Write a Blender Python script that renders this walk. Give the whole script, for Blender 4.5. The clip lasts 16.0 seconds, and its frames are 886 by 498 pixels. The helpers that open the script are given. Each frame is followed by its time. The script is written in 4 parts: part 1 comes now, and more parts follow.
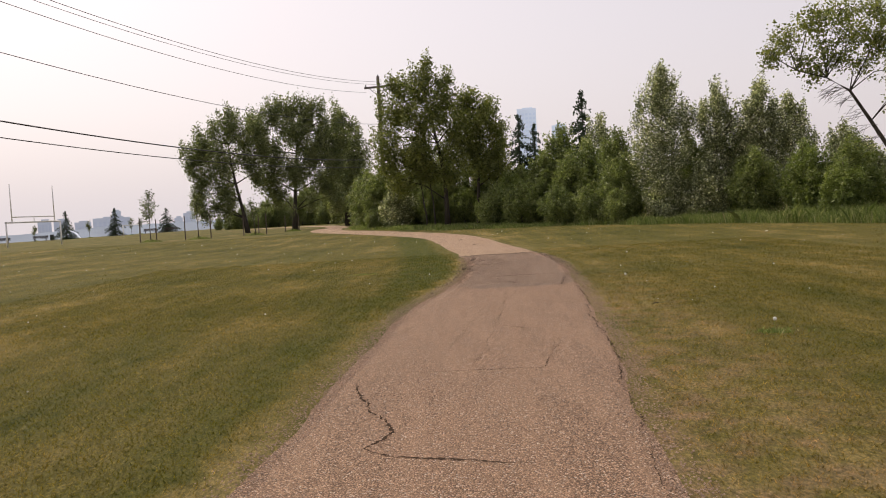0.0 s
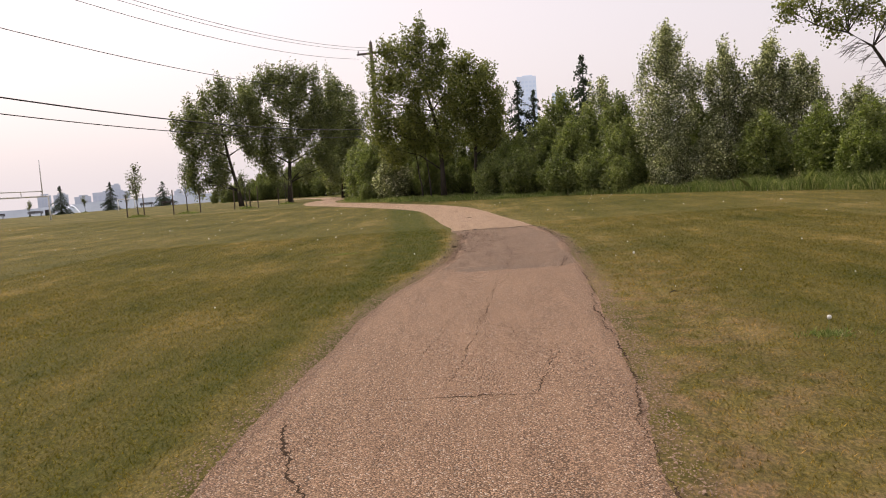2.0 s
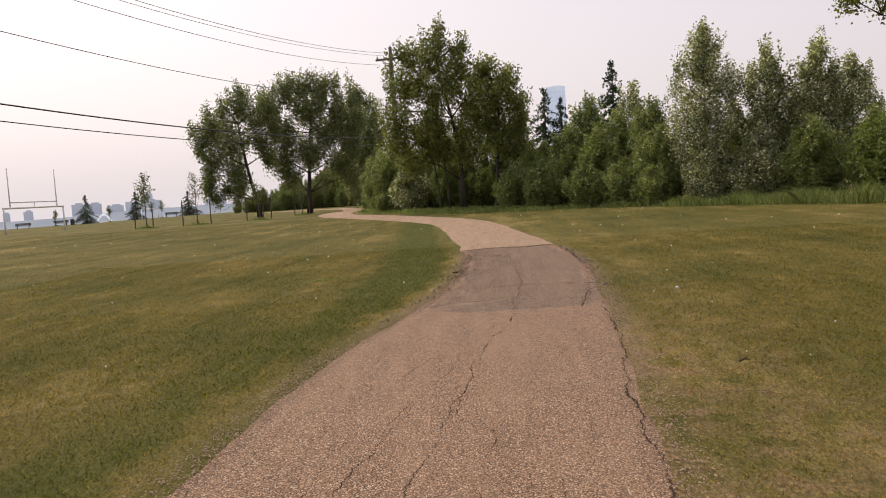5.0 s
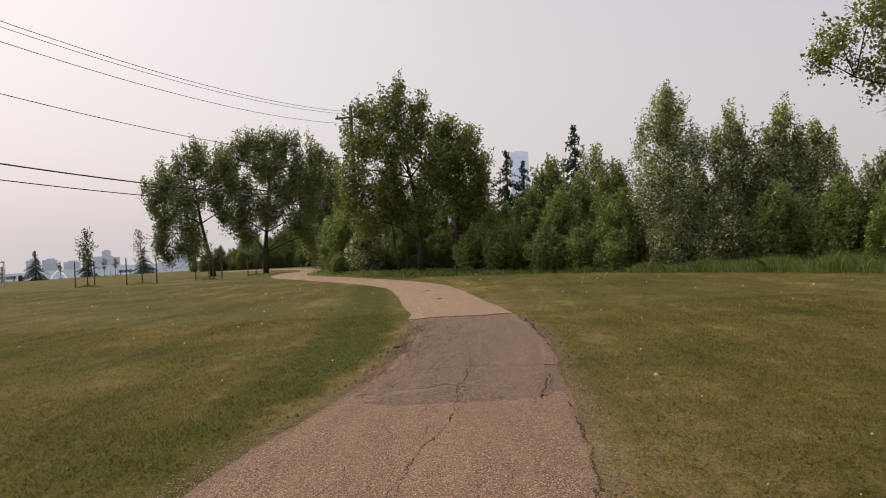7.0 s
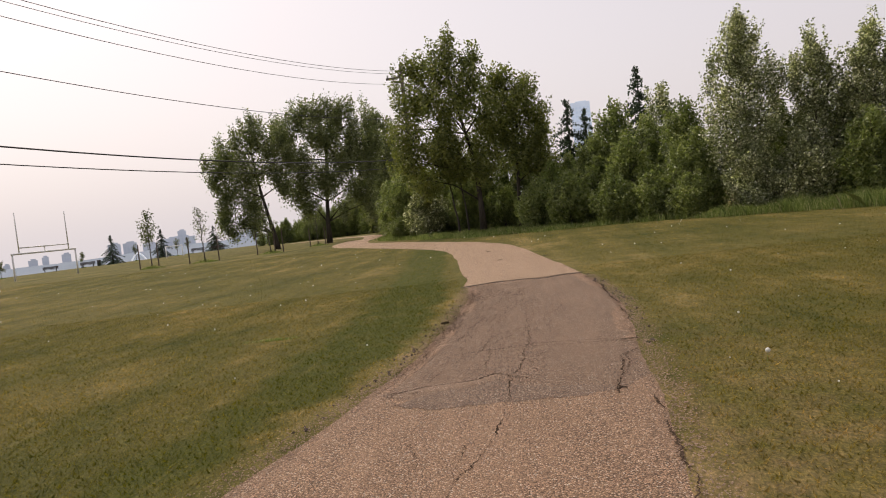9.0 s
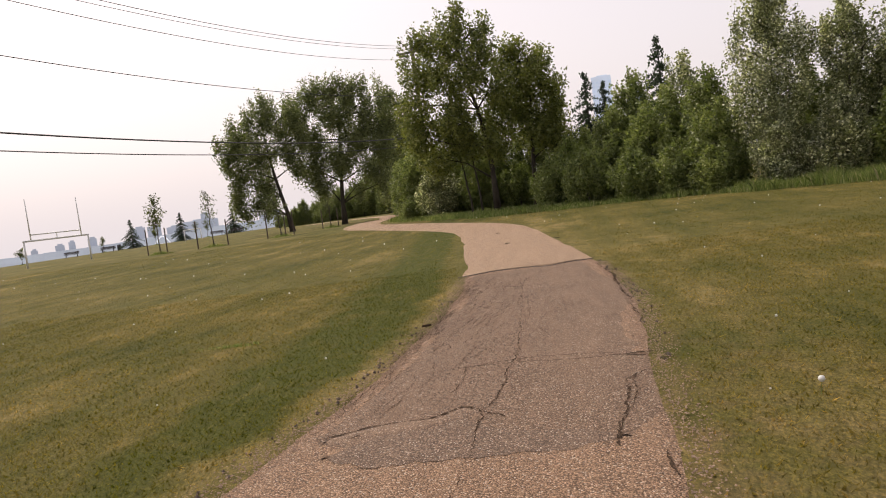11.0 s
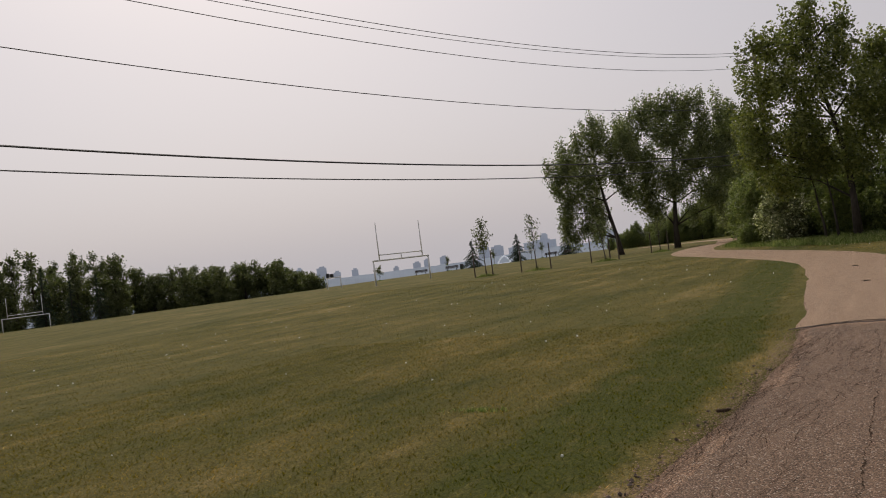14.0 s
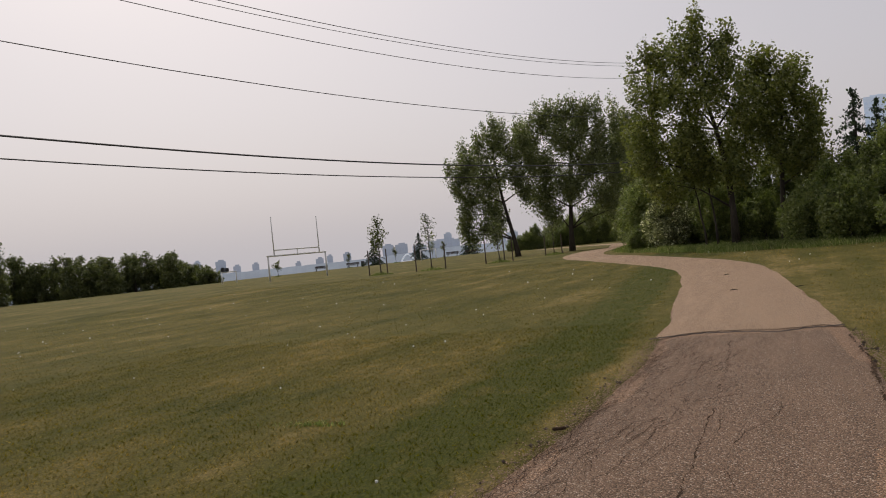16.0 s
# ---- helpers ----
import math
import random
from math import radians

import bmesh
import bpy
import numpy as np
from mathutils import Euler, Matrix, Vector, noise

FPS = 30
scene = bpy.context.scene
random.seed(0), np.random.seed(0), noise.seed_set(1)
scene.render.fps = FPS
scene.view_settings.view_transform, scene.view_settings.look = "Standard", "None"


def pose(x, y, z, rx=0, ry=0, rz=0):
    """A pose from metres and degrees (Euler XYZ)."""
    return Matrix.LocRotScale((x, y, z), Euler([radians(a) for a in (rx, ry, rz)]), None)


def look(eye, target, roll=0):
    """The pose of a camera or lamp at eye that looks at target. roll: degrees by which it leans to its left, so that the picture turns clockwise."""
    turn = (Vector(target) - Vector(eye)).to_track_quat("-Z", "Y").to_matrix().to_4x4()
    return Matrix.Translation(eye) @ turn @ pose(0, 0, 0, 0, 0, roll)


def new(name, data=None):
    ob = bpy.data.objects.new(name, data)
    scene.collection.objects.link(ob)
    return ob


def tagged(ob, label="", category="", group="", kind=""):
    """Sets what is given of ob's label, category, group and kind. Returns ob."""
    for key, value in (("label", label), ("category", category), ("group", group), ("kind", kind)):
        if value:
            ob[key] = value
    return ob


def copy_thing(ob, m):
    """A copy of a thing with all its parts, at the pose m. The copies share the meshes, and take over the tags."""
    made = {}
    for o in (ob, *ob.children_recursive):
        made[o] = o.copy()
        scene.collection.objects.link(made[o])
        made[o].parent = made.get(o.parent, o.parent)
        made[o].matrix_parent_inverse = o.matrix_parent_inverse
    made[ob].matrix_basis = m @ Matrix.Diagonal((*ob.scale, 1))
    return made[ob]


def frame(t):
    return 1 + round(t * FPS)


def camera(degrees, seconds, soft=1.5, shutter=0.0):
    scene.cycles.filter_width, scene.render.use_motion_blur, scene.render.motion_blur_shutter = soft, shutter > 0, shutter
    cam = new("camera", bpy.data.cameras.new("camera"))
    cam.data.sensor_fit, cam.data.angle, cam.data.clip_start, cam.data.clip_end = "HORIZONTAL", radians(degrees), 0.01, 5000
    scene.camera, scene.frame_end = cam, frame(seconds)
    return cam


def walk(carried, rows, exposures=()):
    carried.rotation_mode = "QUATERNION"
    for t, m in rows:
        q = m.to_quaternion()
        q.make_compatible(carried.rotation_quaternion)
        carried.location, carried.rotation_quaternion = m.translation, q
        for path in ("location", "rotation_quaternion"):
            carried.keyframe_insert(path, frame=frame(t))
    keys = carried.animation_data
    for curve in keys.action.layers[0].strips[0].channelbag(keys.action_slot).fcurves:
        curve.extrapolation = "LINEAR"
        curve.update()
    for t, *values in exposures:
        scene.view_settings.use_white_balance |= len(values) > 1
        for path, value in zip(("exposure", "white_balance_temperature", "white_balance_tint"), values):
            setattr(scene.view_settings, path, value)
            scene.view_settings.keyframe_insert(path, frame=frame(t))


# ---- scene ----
SIZE = 1.18  # metres to one unit of the plan below
cam = camera(58.3, 16.0, soft=1.0)
PATH = [
    (0, (-0.05, 2.063, 1.369), (-0.085, 4.06, 1.269), -3.3),
    (0.5, (0.015, 2.503, 1.345), (-0.032, 4.498, 1.211), -3.9),
    (1, (0.039, 2.919, 1.335), (-0.019, 4.912, 1.178), -4.0),
    (1.5, (0.087, 3.33, 1.348), (0.056, 5.322, 1.176), -3.9),
    (2, (0.199, 3.719, 1.386), (0.156, 5.711, 1.211), -4.0),
    (2.5, (0.244, 4.118, 1.371), (0.208, 6.11, 1.193), -3.8),
    (3, (0.366, 4.572, 1.37), (0.268, 6.564, 1.218), -4.3),
    (5.5, (0.658, 6.809, 1.383), (0.547, 8.801, 1.243), -3.8),
    (6, (0.691, 7.238, 1.369), (0.665, 9.237, 1.306), -3.2),
    (6.5, (0.782, 7.65, 1.362), (0.788, 9.65, 1.344), -3.2),
    (7, (0.874, 8.077, 1.372), (0.863, 10.077, 1.377), -2.9),
    (7.5, (0.908, 8.494, 1.375), (0.92, 10.494, 1.363), -3.1),
    (8, (1.01, 8.927, 1.377), (0.897, 10.923, 1.344), -4.4),
    (8.5, (1.001, 9.319, 1.362), (0.835, 11.312, 1.317), -4.9),
    (9, (1.077, 9.709, 1.345), (0.89, 11.698, 1.263), -6.8),
    (11.5, (1.437, 11.575, 1.358), (1.145, 13.549, 1.219), -8.4),
    (12, (1.465, 11.97, 1.368), (1.06, 13.923, 1.221), -8.6),
    (12.5, (1.49, 12.396, 1.364), (1.099, 14.352, 1.218), -8.3),
    (13, (1.506, 12.784, 1.389), (0.986, 14.714, 1.323), -7.0),
    (13.5, (1.425, 13.08, 1.402), (0.698, 14.943, 1.401), -7.3),
    (14, (1.475, 13.289, 1.399), (0.455, 15.01, 1.435), -7.4),
    (14.5, (1.655, 13.374, 1.381), (0.615, 15.083, 1.413), -7.5),
    (15, (1.791, 13.481, 1.391), (0.786, 15.21, 1.409), -7.8),
    (15.5, (1.854, 13.69, 1.387), (0.951, 15.475, 1.383), -7.1),
    (16, (1.746, 13.925, 1.396), (0.938, 15.754, 1.398), -5.9),
]
walk(cam, [(t, look(SIZE * Vector(eye), SIZE * Vector(target), roll)) for t, eye, target, roll in PATH],
     [(0, 0.0, 6750, 14), (1.0, 0.13, 6800, 15), (2.4, 0.13, 6800, 16), (3.0, 0.32, 6800, 16), (5.5, 0.02, 6750, 14), (6.0, 0.05, 6750, 14), (6.6, -0.15, 6700, 13), (7.5, -0.27, 6700, 12), (9, -0.05, 6750, 13), (11.5, 0.13, 6800, 14), (12.5, 0.02, 6800, 14), (13.5, -0.4, 6600, 12), (14.2, -0.66, 6500, 11), (16, -0.56, 6500, 11)])

# ---- world, sun ----
SUN_AZ, SUN_EL = radians(-45), radians(50)
sun_dir = Vector((math.sin(SUN_AZ) * math.cos(SUN_EL), math.cos(SUN_AZ) * math.cos(SUN_EL), math.sin(SUN_EL)))


def make_world():
    w = bpy.data.worlds.new("smoky_sky")
    w.use_nodes = True
    nt = w.node_tree
    nt.nodes.clear()
    n, l = nt.nodes, nt.links
    out = n.new("ShaderNodeOutputWorld")
    sky = n.new("ShaderNodeTexSky")
    sky.sky_type = "NISHITA"
    sky.sun_disc = False
    sky.sun_elevation, sky.sun_rotation = SUN_EL, SUN_AZ
    sky.dust_density, sky.air_density = 8.0, 1.0
    b1 = n.new("ShaderNodeBackground")
    b1.inputs["Strength"].default_value = 0.05
    l.new(sky.outputs[0], b1.inputs["Color"])
    # thin smoke: an even, pale veil, a little brighter near the horizon and towards the sun
    tc = n.new("ShaderNodeTexCoord")
    sep = n.new("ShaderNodeSeparateXYZ")
    l.new(tc.outputs["Generated"], sep.inputs[0])
    ramp = n.new("ShaderNodeValToRGB")
    e = ramp.color_ramp.elements
    e[0].position, e[0].color = 0.0, (0.86, 0.815, 0.85, 1)
    e[1].position, e[1].color = 0.6, (0.585, 0.553, 0.588, 1)
    l.new(sep.outputs["Z"], ramp.inputs[0])
    dot = n.new("ShaderNodeVectorMath")
    dot.operation = "DOT_PRODUCT"
    dot.inputs[1].default_value = sun_dir
    l.new(tc.outputs["Generated"], dot.inputs[0])
    mr = n.new("ShaderNodeMapRange")
    mr.inputs[1].default_value, mr.inputs[2].default_value = -0.2, 1.0
    mr.inputs[3].default_value, mr.inputs[4].default_value = 0.68, 0.94
    l.new(dot.outputs["Value"], mr.inputs[0])
    b2 = n.new("ShaderNodeBackground")
    l.new(ramp.outputs[0], b2.inputs["Color"])
    l.new(mr.outputs[0], b2.inputs["Strength"])
    add = n.new("ShaderNodeAddShader")
    l.new(b1.outputs[0], add.inputs[0])
    l.new(b2.outputs[0], add.inputs[1])
    l.new(add.outputs[0], out.inputs[0])
    scene.world = w


make_world()
sun_data = bpy.data.lights.new("sun", "SUN")
sun_data.energy, sun_data.angle, sun_data.color = 2.4, radians(9), (1.0, 0.93, 0.82)
sun = new("sun", sun_data)
sun.matrix_world = look(sun_dir * 50, (0, 0, 0))


# ---- materials ----
class Graph:
    """A node material under construction."""

    def __init__(self, name):
        self.m = bpy.data.materials.new(name)
        self.m.use_nodes = True
        self.t = self.m.node_tree
        self.t.nodes.clear()
        self.out = self.add("ShaderNodeOutputMaterial")
        self.g = self.add("ShaderNodeNewGeometry")
        self.plan = self.add("ShaderNodeVectorMath")
        self.plan.operation = "SCALE"
        self.plan.inputs["Scale"].default_value = 1 / SIZE
        self.link(self.g.outputs["Position"], self.plan.inputs[0])

    def add(self, kind, **inputs):
        return self.t.nodes.new(kind)

    def link(self, a, b):
        self.t.links.new(a, b)

    def place(self):
        return self.plan.outputs[0]

    def noise(self, scale, detail=4, rough=0.6, stretch=None, local=False):
        nd = self.add("ShaderNodeTexNoise")
        nd.inputs["Scale"].default_value = scale
        nd.inputs["Detail"].default_value = detail
        nd.inputs["Roughness"].default_value = rough
        src = self.place()
        if stretch:
            mp = self.add("ShaderNodeMapping")
            mp.inputs["Scale"].default_value = stretch[:3]
            if len(stretch) > 3:
                mp.inputs["Rotation"].default_value = (0, 0, stretch[3])
            self.link(src, mp.inputs[0])
            src = mp.outputs[0]
        self.link(src, nd.inputs["Vector"])
        return nd.outputs["Fac"]

    def cells(self, scale, feature="F1", colour=False):
        nd = self.add("ShaderNodeTexVoronoi")
        nd.feature = feature
        nd.inputs["Scale"].default_value = scale
        self.link(self.place(), nd.inputs["Vector"])
        return nd.outputs["Color" if colour else "Distance"]

    def ramp(self, fac, stops):
        nd = self.add("ShaderNodeValToRGB")
        e = nd.color_ramp.elements
        while len(e) < len(stops):
            e.new(0.5)
        for el, (p, c) in zip(e, stops):
            el.position, el.color = p, (*c, 1)
        self.link(fac, nd.inputs[0])
        return nd.outputs[0]

    def span(self, fac, a, b, c=0.0, d=1.0):
        nd = self.add("ShaderNodeMapRange")
        for i, v in enumerate((a, b, c, d)):
            nd.inputs[i + 1].default_value = v
        self.link(fac, nd.inputs[0])
        return nd.outputs[0]

    def mix(self, fac, a, b, blend="MIX"):
        nd = self.add("ShaderNodeMix")
        nd.data_type, nd.blend_type = "RGBA", blend
        for sock, v in ((nd.inputs[0], fac), (nd.inputs[6], a), (nd.inputs[7], b)):
            if isinstance(v, (int, float)):
                sock.default_value = v
            elif isinstance(v, tuple):
                sock.default_value = (*v, 1)
            else:
                self.link(v, sock)
        return nd.outputs[2]

    def sums(self, op, a, b):
        nd = self.add("ShaderNodeMath")
        nd.operation = op
        for sock, v in zip(nd.inputs, (a, b)):
            if isinstance(v, (int, float)):
                sock.default_value = v
            else:
                self.link(v, sock)
        return nd.outputs[0]

    def along_y(self):
        sep = self.add("ShaderNodeSeparateXYZ")
        self.link(self.place(), sep.inputs[0])
        return sep.outputs["Y"]

    def island(self):
        return self.g.outputs["Random Per Island"]

    def surface(self, colour, rough=0.8, metal=0.0, bump=None, strength=0.3, depth=0.01, spec=0.5):
        p = self.add("ShaderNodeBsdfPrincipled")
        for sock, v in ((p.inputs["Base Color"], colour), (p.inputs["Roughness"], rough), (p.inputs["Metallic"], metal)):
            if isinstance(v, (int, float)):
                sock.default_value = v
            elif isinstance(v, tuple):
                sock.default_value = (*v, 1)
            else:
                self.link(v, sock)
        p.inputs["Specular IOR Level"].default_value = spec
        if bump is not None:
            bp = self.add("ShaderNodeBump")
            bp.inputs["Strength"].default_value, bp.inputs["Distance"].default_value = strength, depth * SIZE
            self.link(bump, bp.inputs["Height"])
            self.link(bp.outputs[0], p.inputs["Normal"])
        self.link(p.outputs[0], self.out.inputs[0])
        self.bsdf = p
        return self.m

    def thin(self, colour, tint, share):
        """Lets a share of the light through the surface, tinted."""
        tr = self.add("ShaderNodeBsdfTranslucent")
        self.link(self.mix(1.0, colour, tint, "MULTIPLY"), tr.inputs["Color"])
        mx = self.add("ShaderNodeMixShader")
        mx.inputs[0].default_value = share
        self.link(self.bsdf.outputs[0], mx.inputs[1])
        self.link(tr.outputs[0], mx.inputs[2])
        self.link(mx.outputs[0], self.out.inputs[0])
        return self.m


def path_offsets(g):
    """How far a place lies outside the left and the right border of the path."""
    sp = g.add("ShaderNodeSeparateXYZ")
    g.link(g.place(), sp.inputs[0])
    x, y = sp.outputs["X"], sp.outputs["Y"]
    up, down = g.sums("MULTIPLY", y, 0.095), g.sums("MULTIPLY", y, -0.085)
    bulge = g.sums("MAXIMUM", g.sums("SUBTRACT", g.sums("MULTIPLY", y, 0.045), 1.56), g.sums("SUBTRACT", g.sums("MULTIPLY", y, 0.2), 3.54))
    left = g.sums("MINIMUM", g.sums("MINIMUM", bulge, 0.08), g.sums("ADD", down, 2.0))
    right = g.sums("MINIMUM", g.sums("ADD", up, 0.45), g.sums("ADD", down, 4.3))
    return g.sums("SUBTRACT", left, x), g.sums("SUBTRACT", x, right)


def lawn_colour(g):
    """Mown summer lawn: green and straw in long mower swaths, dry and bare beside the path."""
    big = g.noise(0.22, 3, 0.55)
    mid = g.noise(0.9, 4, 0.6, (1.0, 0.45, 1.0, 0.5))
    fine = g.noise(6.0, 5, 0.7, (1.0, 0.4, 1.0, 0.5))
    swath = g.noise(0.55, 3, 0.5, (2.4, 0.16, 1.0, 0.9))
    f = g.sums("ADD", g.sums("MULTIPLY", big, 0.38), g.sums("MULTIPLY", mid, 0.36))
    f = g.sums("ADD", f, g.sums("MULTIPLY", fine, 0.3))
    f = g.sums("ADD", f, g.sums("MULTIPLY", swath, 0.3))
    lo, ro = path_offsets(g)
    wob = g.sums("MULTIPLY", g.sums("SUBTRACT", g.noise(1.4, 4, 0.6), 0.5), 0.9)
    lo2, ro2 = g.sums("ADD", lo, wob), g.sums("ADD", ro, g.sums("MULTIPLY", wob, 1.8))
    lush = g.sums("MULTIPLY", g.span(lo2, 0.2, 0.4), g.span(g.sums("SUBTRACT", lo2, g.span(g.along_y(), 13, 18, 0.0, 0.8)), 0.95, 0.55))
    edge = g.sums("MULTIPLY", g.span(lo2, 0.42, 0.14), g.span(lo, -0.3, 0.0))
    worn = g.sums("MULTIPLY", g.span(ro2, 1.9, 0.1), g.span(ro, -0.3, 0.0))
    sy = g.add("ShaderNodeSeparateXYZ")
    g.link(g.place(), sy.inputs[0])
    edge = g.sums("MULTIPLY", edge, g.span(sy.outputs["Y"], 27, 22))
    f = g.sums("ADD", f, g.sums("MULTIPLY", edge, 0.075))
    worn = g.sums("MULTIPLY", worn, g.span(sy.outputs["Y"], 26, 12, 0.3, 1.0))
    f = g.sums("ADD", f, g.sums("MULTIPLY", worn, 0.085))
    col = g.ramp(f, [(0.5, (0.040, 0.046, 0.0065)), (0.61, (0.081, 0.078, 0.0140)), (0.72, (0.131, 0.107, 0.029)),
                     (0.8, (0.215, 0.163, 0.065)), (0.9, (0.34, 0.236, 0.13))])
    lush = g.sums("MULTIPLY", lush, g.span(g.noise(2.4, 3, 0.6), 0.3, 0.5, 0.5, 0.95))
    lush = g.sums("MULTIPLY", lush, g.span(g.along_y(), 12, 18, 0.55, 1.0))
    col = g.mix(lush, col, (0.055, 0.064, 0.0058))
    soil = g.sums("MULTIPLY", worn, g.span(g.noise(3.2, 5, 0.65), 0.43, 0.62))
    soil = g.sums("MULTIPLY", soil, g.span(sy.outputs["Y"], 22, 11))
    col = g.mix(g.sums("MULTIPLY", soil, 0.85), col, (0.225, 0.145, 0.092))
    # pale clippings left in lines by the mower
    lines = g.noise(4.5, 4, 0.7, (1.6, 0.16, 1.0, 0.55))
    col = g.mix(g.span(lines, 0.56, 0.74, 0.0, 0.5), col, (0.20, 0.165, 0.062))
    tufts = g.noise(8.5, 4, 0.7, (1.0, 0.55, 1.0, 0.4))
    col = g.mix(g.span(tufts, 0.52, 0.68, 0.0, 0.45), col, (0.034, 0.040, 0.006))
    streak = g.noise(48.0, 4, 0.75, (1.0, 0.5, 1.0, 0.5))
    col = g.mix(0.9, col, g.ramp(streak, [(0.32, (0.42, 0.46, 0.4)), (0.5, (1.0, 1.02, 0.92)), (0.66, (1.9, 1.78, 1.55))]), "MULTIPLY")
    return col, fine


def make_lawn():
    g = Graph("mown_lawn")
    col, fine = lawn_colour(g)
    tiny = g.noise(85.0, 4, 0.8)
    col = g.mix(g.span(tiny, 0.42, 0.7, 0.0, 0.5), col, (0.05, 0.052, 0.016))
    h = g.sums("ADD", tiny, fine)
    return g.surface(col, 0.95, bump=h, strength=0.6, depth=0.03, spec=0.15)


def make_blades(name):
    g = Graph(name)
    col, fine = lawn_colour(g)
    r = g.island()
    col = g.mix(0.75, col, g.ramp(r, [(0.0, (0.8, 0.85, 0.6)), (0.5, (1.15, 1.12, 0.88)), (0.85, (1.7, 1.55, 1.15)), (1.0, (2.6, 2.2, 1.7))]), "MULTIPLY")
    g.surface(col, 0.8, spec=0.2)
    return g.thin(col, (1.3, 1.3, 1.0), 0.5)


def make_tall_grass():
    g = Graph("tall_grass")
    r = g.island()
    col = g.ramp(r, [(0.0, (0.085, 0.125, 0.036)), (0.5, (0.165, 0.215, 0.07)), (0.85, (0.27, 0.30, 0.13)), (1.0, (0.46, 0.42, 0.26))])
    g.surface(col, 0.7, spec=0.25)
    return g.thin(col, (1.3, 1.35, 0.8), 0.45)


def make_leaf(name, dark, light, pale, pale_share=0.08):
    g = Graph(name)
    r = g.island()
    col = g.ramp(r, [(0.0, dark), (0.55, light), (1.0 - pale_share, light), (1.0, pale)])
    cl = g.noise(0.7, 2, 0.5)
    col = g.mix(0.5, col, g.ramp(cl, [(0.3, (0.6, 0.64, 0.6)), (0.7, (1.6, 1.5, 1.25))]), "MULTIPLY")
    g.surface(col, 0.5, spec=0.4)
    return g.thin(col, (1.15, 1.3, 0.62), 0.37)


def make_bark(name, a, b):
    g = Graph(name)
    nz = g.noise(9.0, 6, 0.7, (1.0, 1.0, 0.25))
    return g.surface(g.ramp(nz, [(0.3, a), (0.7, b)]), 0.9, bump=nz, strength=0.8, depth=0.03, spec=0.2)


def make_asphalt(name, stone_a, stone_b, tar, wear):
    """Chip seal: pale stone chips bedded in dark tar."""
    g = Graph(name)
    chip = g.cells(105.0)
    chipc = g.cells(105.0, colour=True)
    sepc = g.add("ShaderNodeSeparateColor")
    g.link(chipc, sepc.inputs[0])
    stone = g.ramp(sepc.outputs[0], [(0.0, stone_a), (0.7, stone_b), (0.86, tuple(min(1, 1.4 * v) for v in stone_b)), (1.0, (0.62, 0.53, 0.43))])
    col = g.mix(g.span(chip, 0.38, 0.66, 0.0, 0.85), stone, tar)
    big = g.noise(0.8, 5, 0.65)
    track = g.noise(2.2, 4, 0.6, (2.0, 0.25, 1.0))
    col = g.mix(g.span(big, 0.35, 0.7, 0.0, wear), col, tuple(0.62 * v for v in stone_a))
    col = g.mix(g.span(track, 0.45, 0.75, 0.0, 0.25), col, tuple(1.05 * v for v in stone_b))
    fine = g.noise(160.0, 2, 0.6)
    h = g.sums("SUBTRACT", fine, g.sums("MULTIPLY", chip, 1.6))
    return g.surface(col, 0.88, bump=h, strength=0.9, depth=0.006, spec=0.25)


def plain(name, colour, rough=0.7, metal=0.0, grain=20.0, vary=0.25, bump=0.2):
    g = Graph(name)
    nz = g.noise(grain, 5, 0.65)
    lo = tuple(v * (1 - vary) for v in colour)
    hi = tuple(min(1, v * (1 + vary)) for v in colour)
    return g.surface(g.ramp(nz, [(0.3, lo), (0.7, hi)]), rough, metal, bump=nz, strength=bump, depth=0.01)


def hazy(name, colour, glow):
    """Far distance through smoke: haze put into a pale colour and a glow."""
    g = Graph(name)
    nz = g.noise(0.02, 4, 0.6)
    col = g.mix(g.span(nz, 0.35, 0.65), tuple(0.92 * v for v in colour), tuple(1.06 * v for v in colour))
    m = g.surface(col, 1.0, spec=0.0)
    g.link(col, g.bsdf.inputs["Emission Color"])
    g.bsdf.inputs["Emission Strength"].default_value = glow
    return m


LAWN = make_lawn()
BLADE = make_blades("grass_blade")
TALL = make_tall_grass()
ASPHALT = make_asphalt("chip_seal", (0.225, 0.137, 0.083), (0.41, 0.262, 0.165), (0.052, 0.032, 0.02), 0.12)
PATCH = make_asphalt("old_patch", (0.185, 0.117, 0.075), (0.30, 0.197, 0.131), (0.05, 0.034, 0.022), 0.22)
FILLER = make_asphalt("tar_filler", (0.172, 0.114, 0.077), (0.27, 0.181, 0.124), (0.06, 0.042, 0.03), 0.3)
SCRAPED = make_asphalt("scraped_asphalt", (0.225, 0.148, 0.098), (0.345, 0.232, 0.157), (0.10, 0.068, 0.048), 0.2)
PALE_SEAL = make_asphalt("pale_seal", (0.31, 0.205, 0.128), (0.50, 0.345, 0.225), (0.13, 0.086, 0.056), 0.1)
CRACK = plain("crack_shadow", (0.06, 0.042, 0.03), 1.0, grain=60.0, vary=0.5)
CRACK.node_tree.nodes["Principled BSDF"].inputs["Specular IOR Level"].default_value = 0.0
BIT = plain("asphalt_bit", (0.085, 0.062, 0.048), 0.95, grain=40.0, vary=0.4)
GRAVEL = plain("loose_gravel", (0.32, 0.225, 0.165), 0.9, grain=30.0, vary=0.4)
SOIL = plain("dry_soil", (0.23, 0.168, 0.105), 0.95, grain=12.0, vary=0.3, bump=0.6)
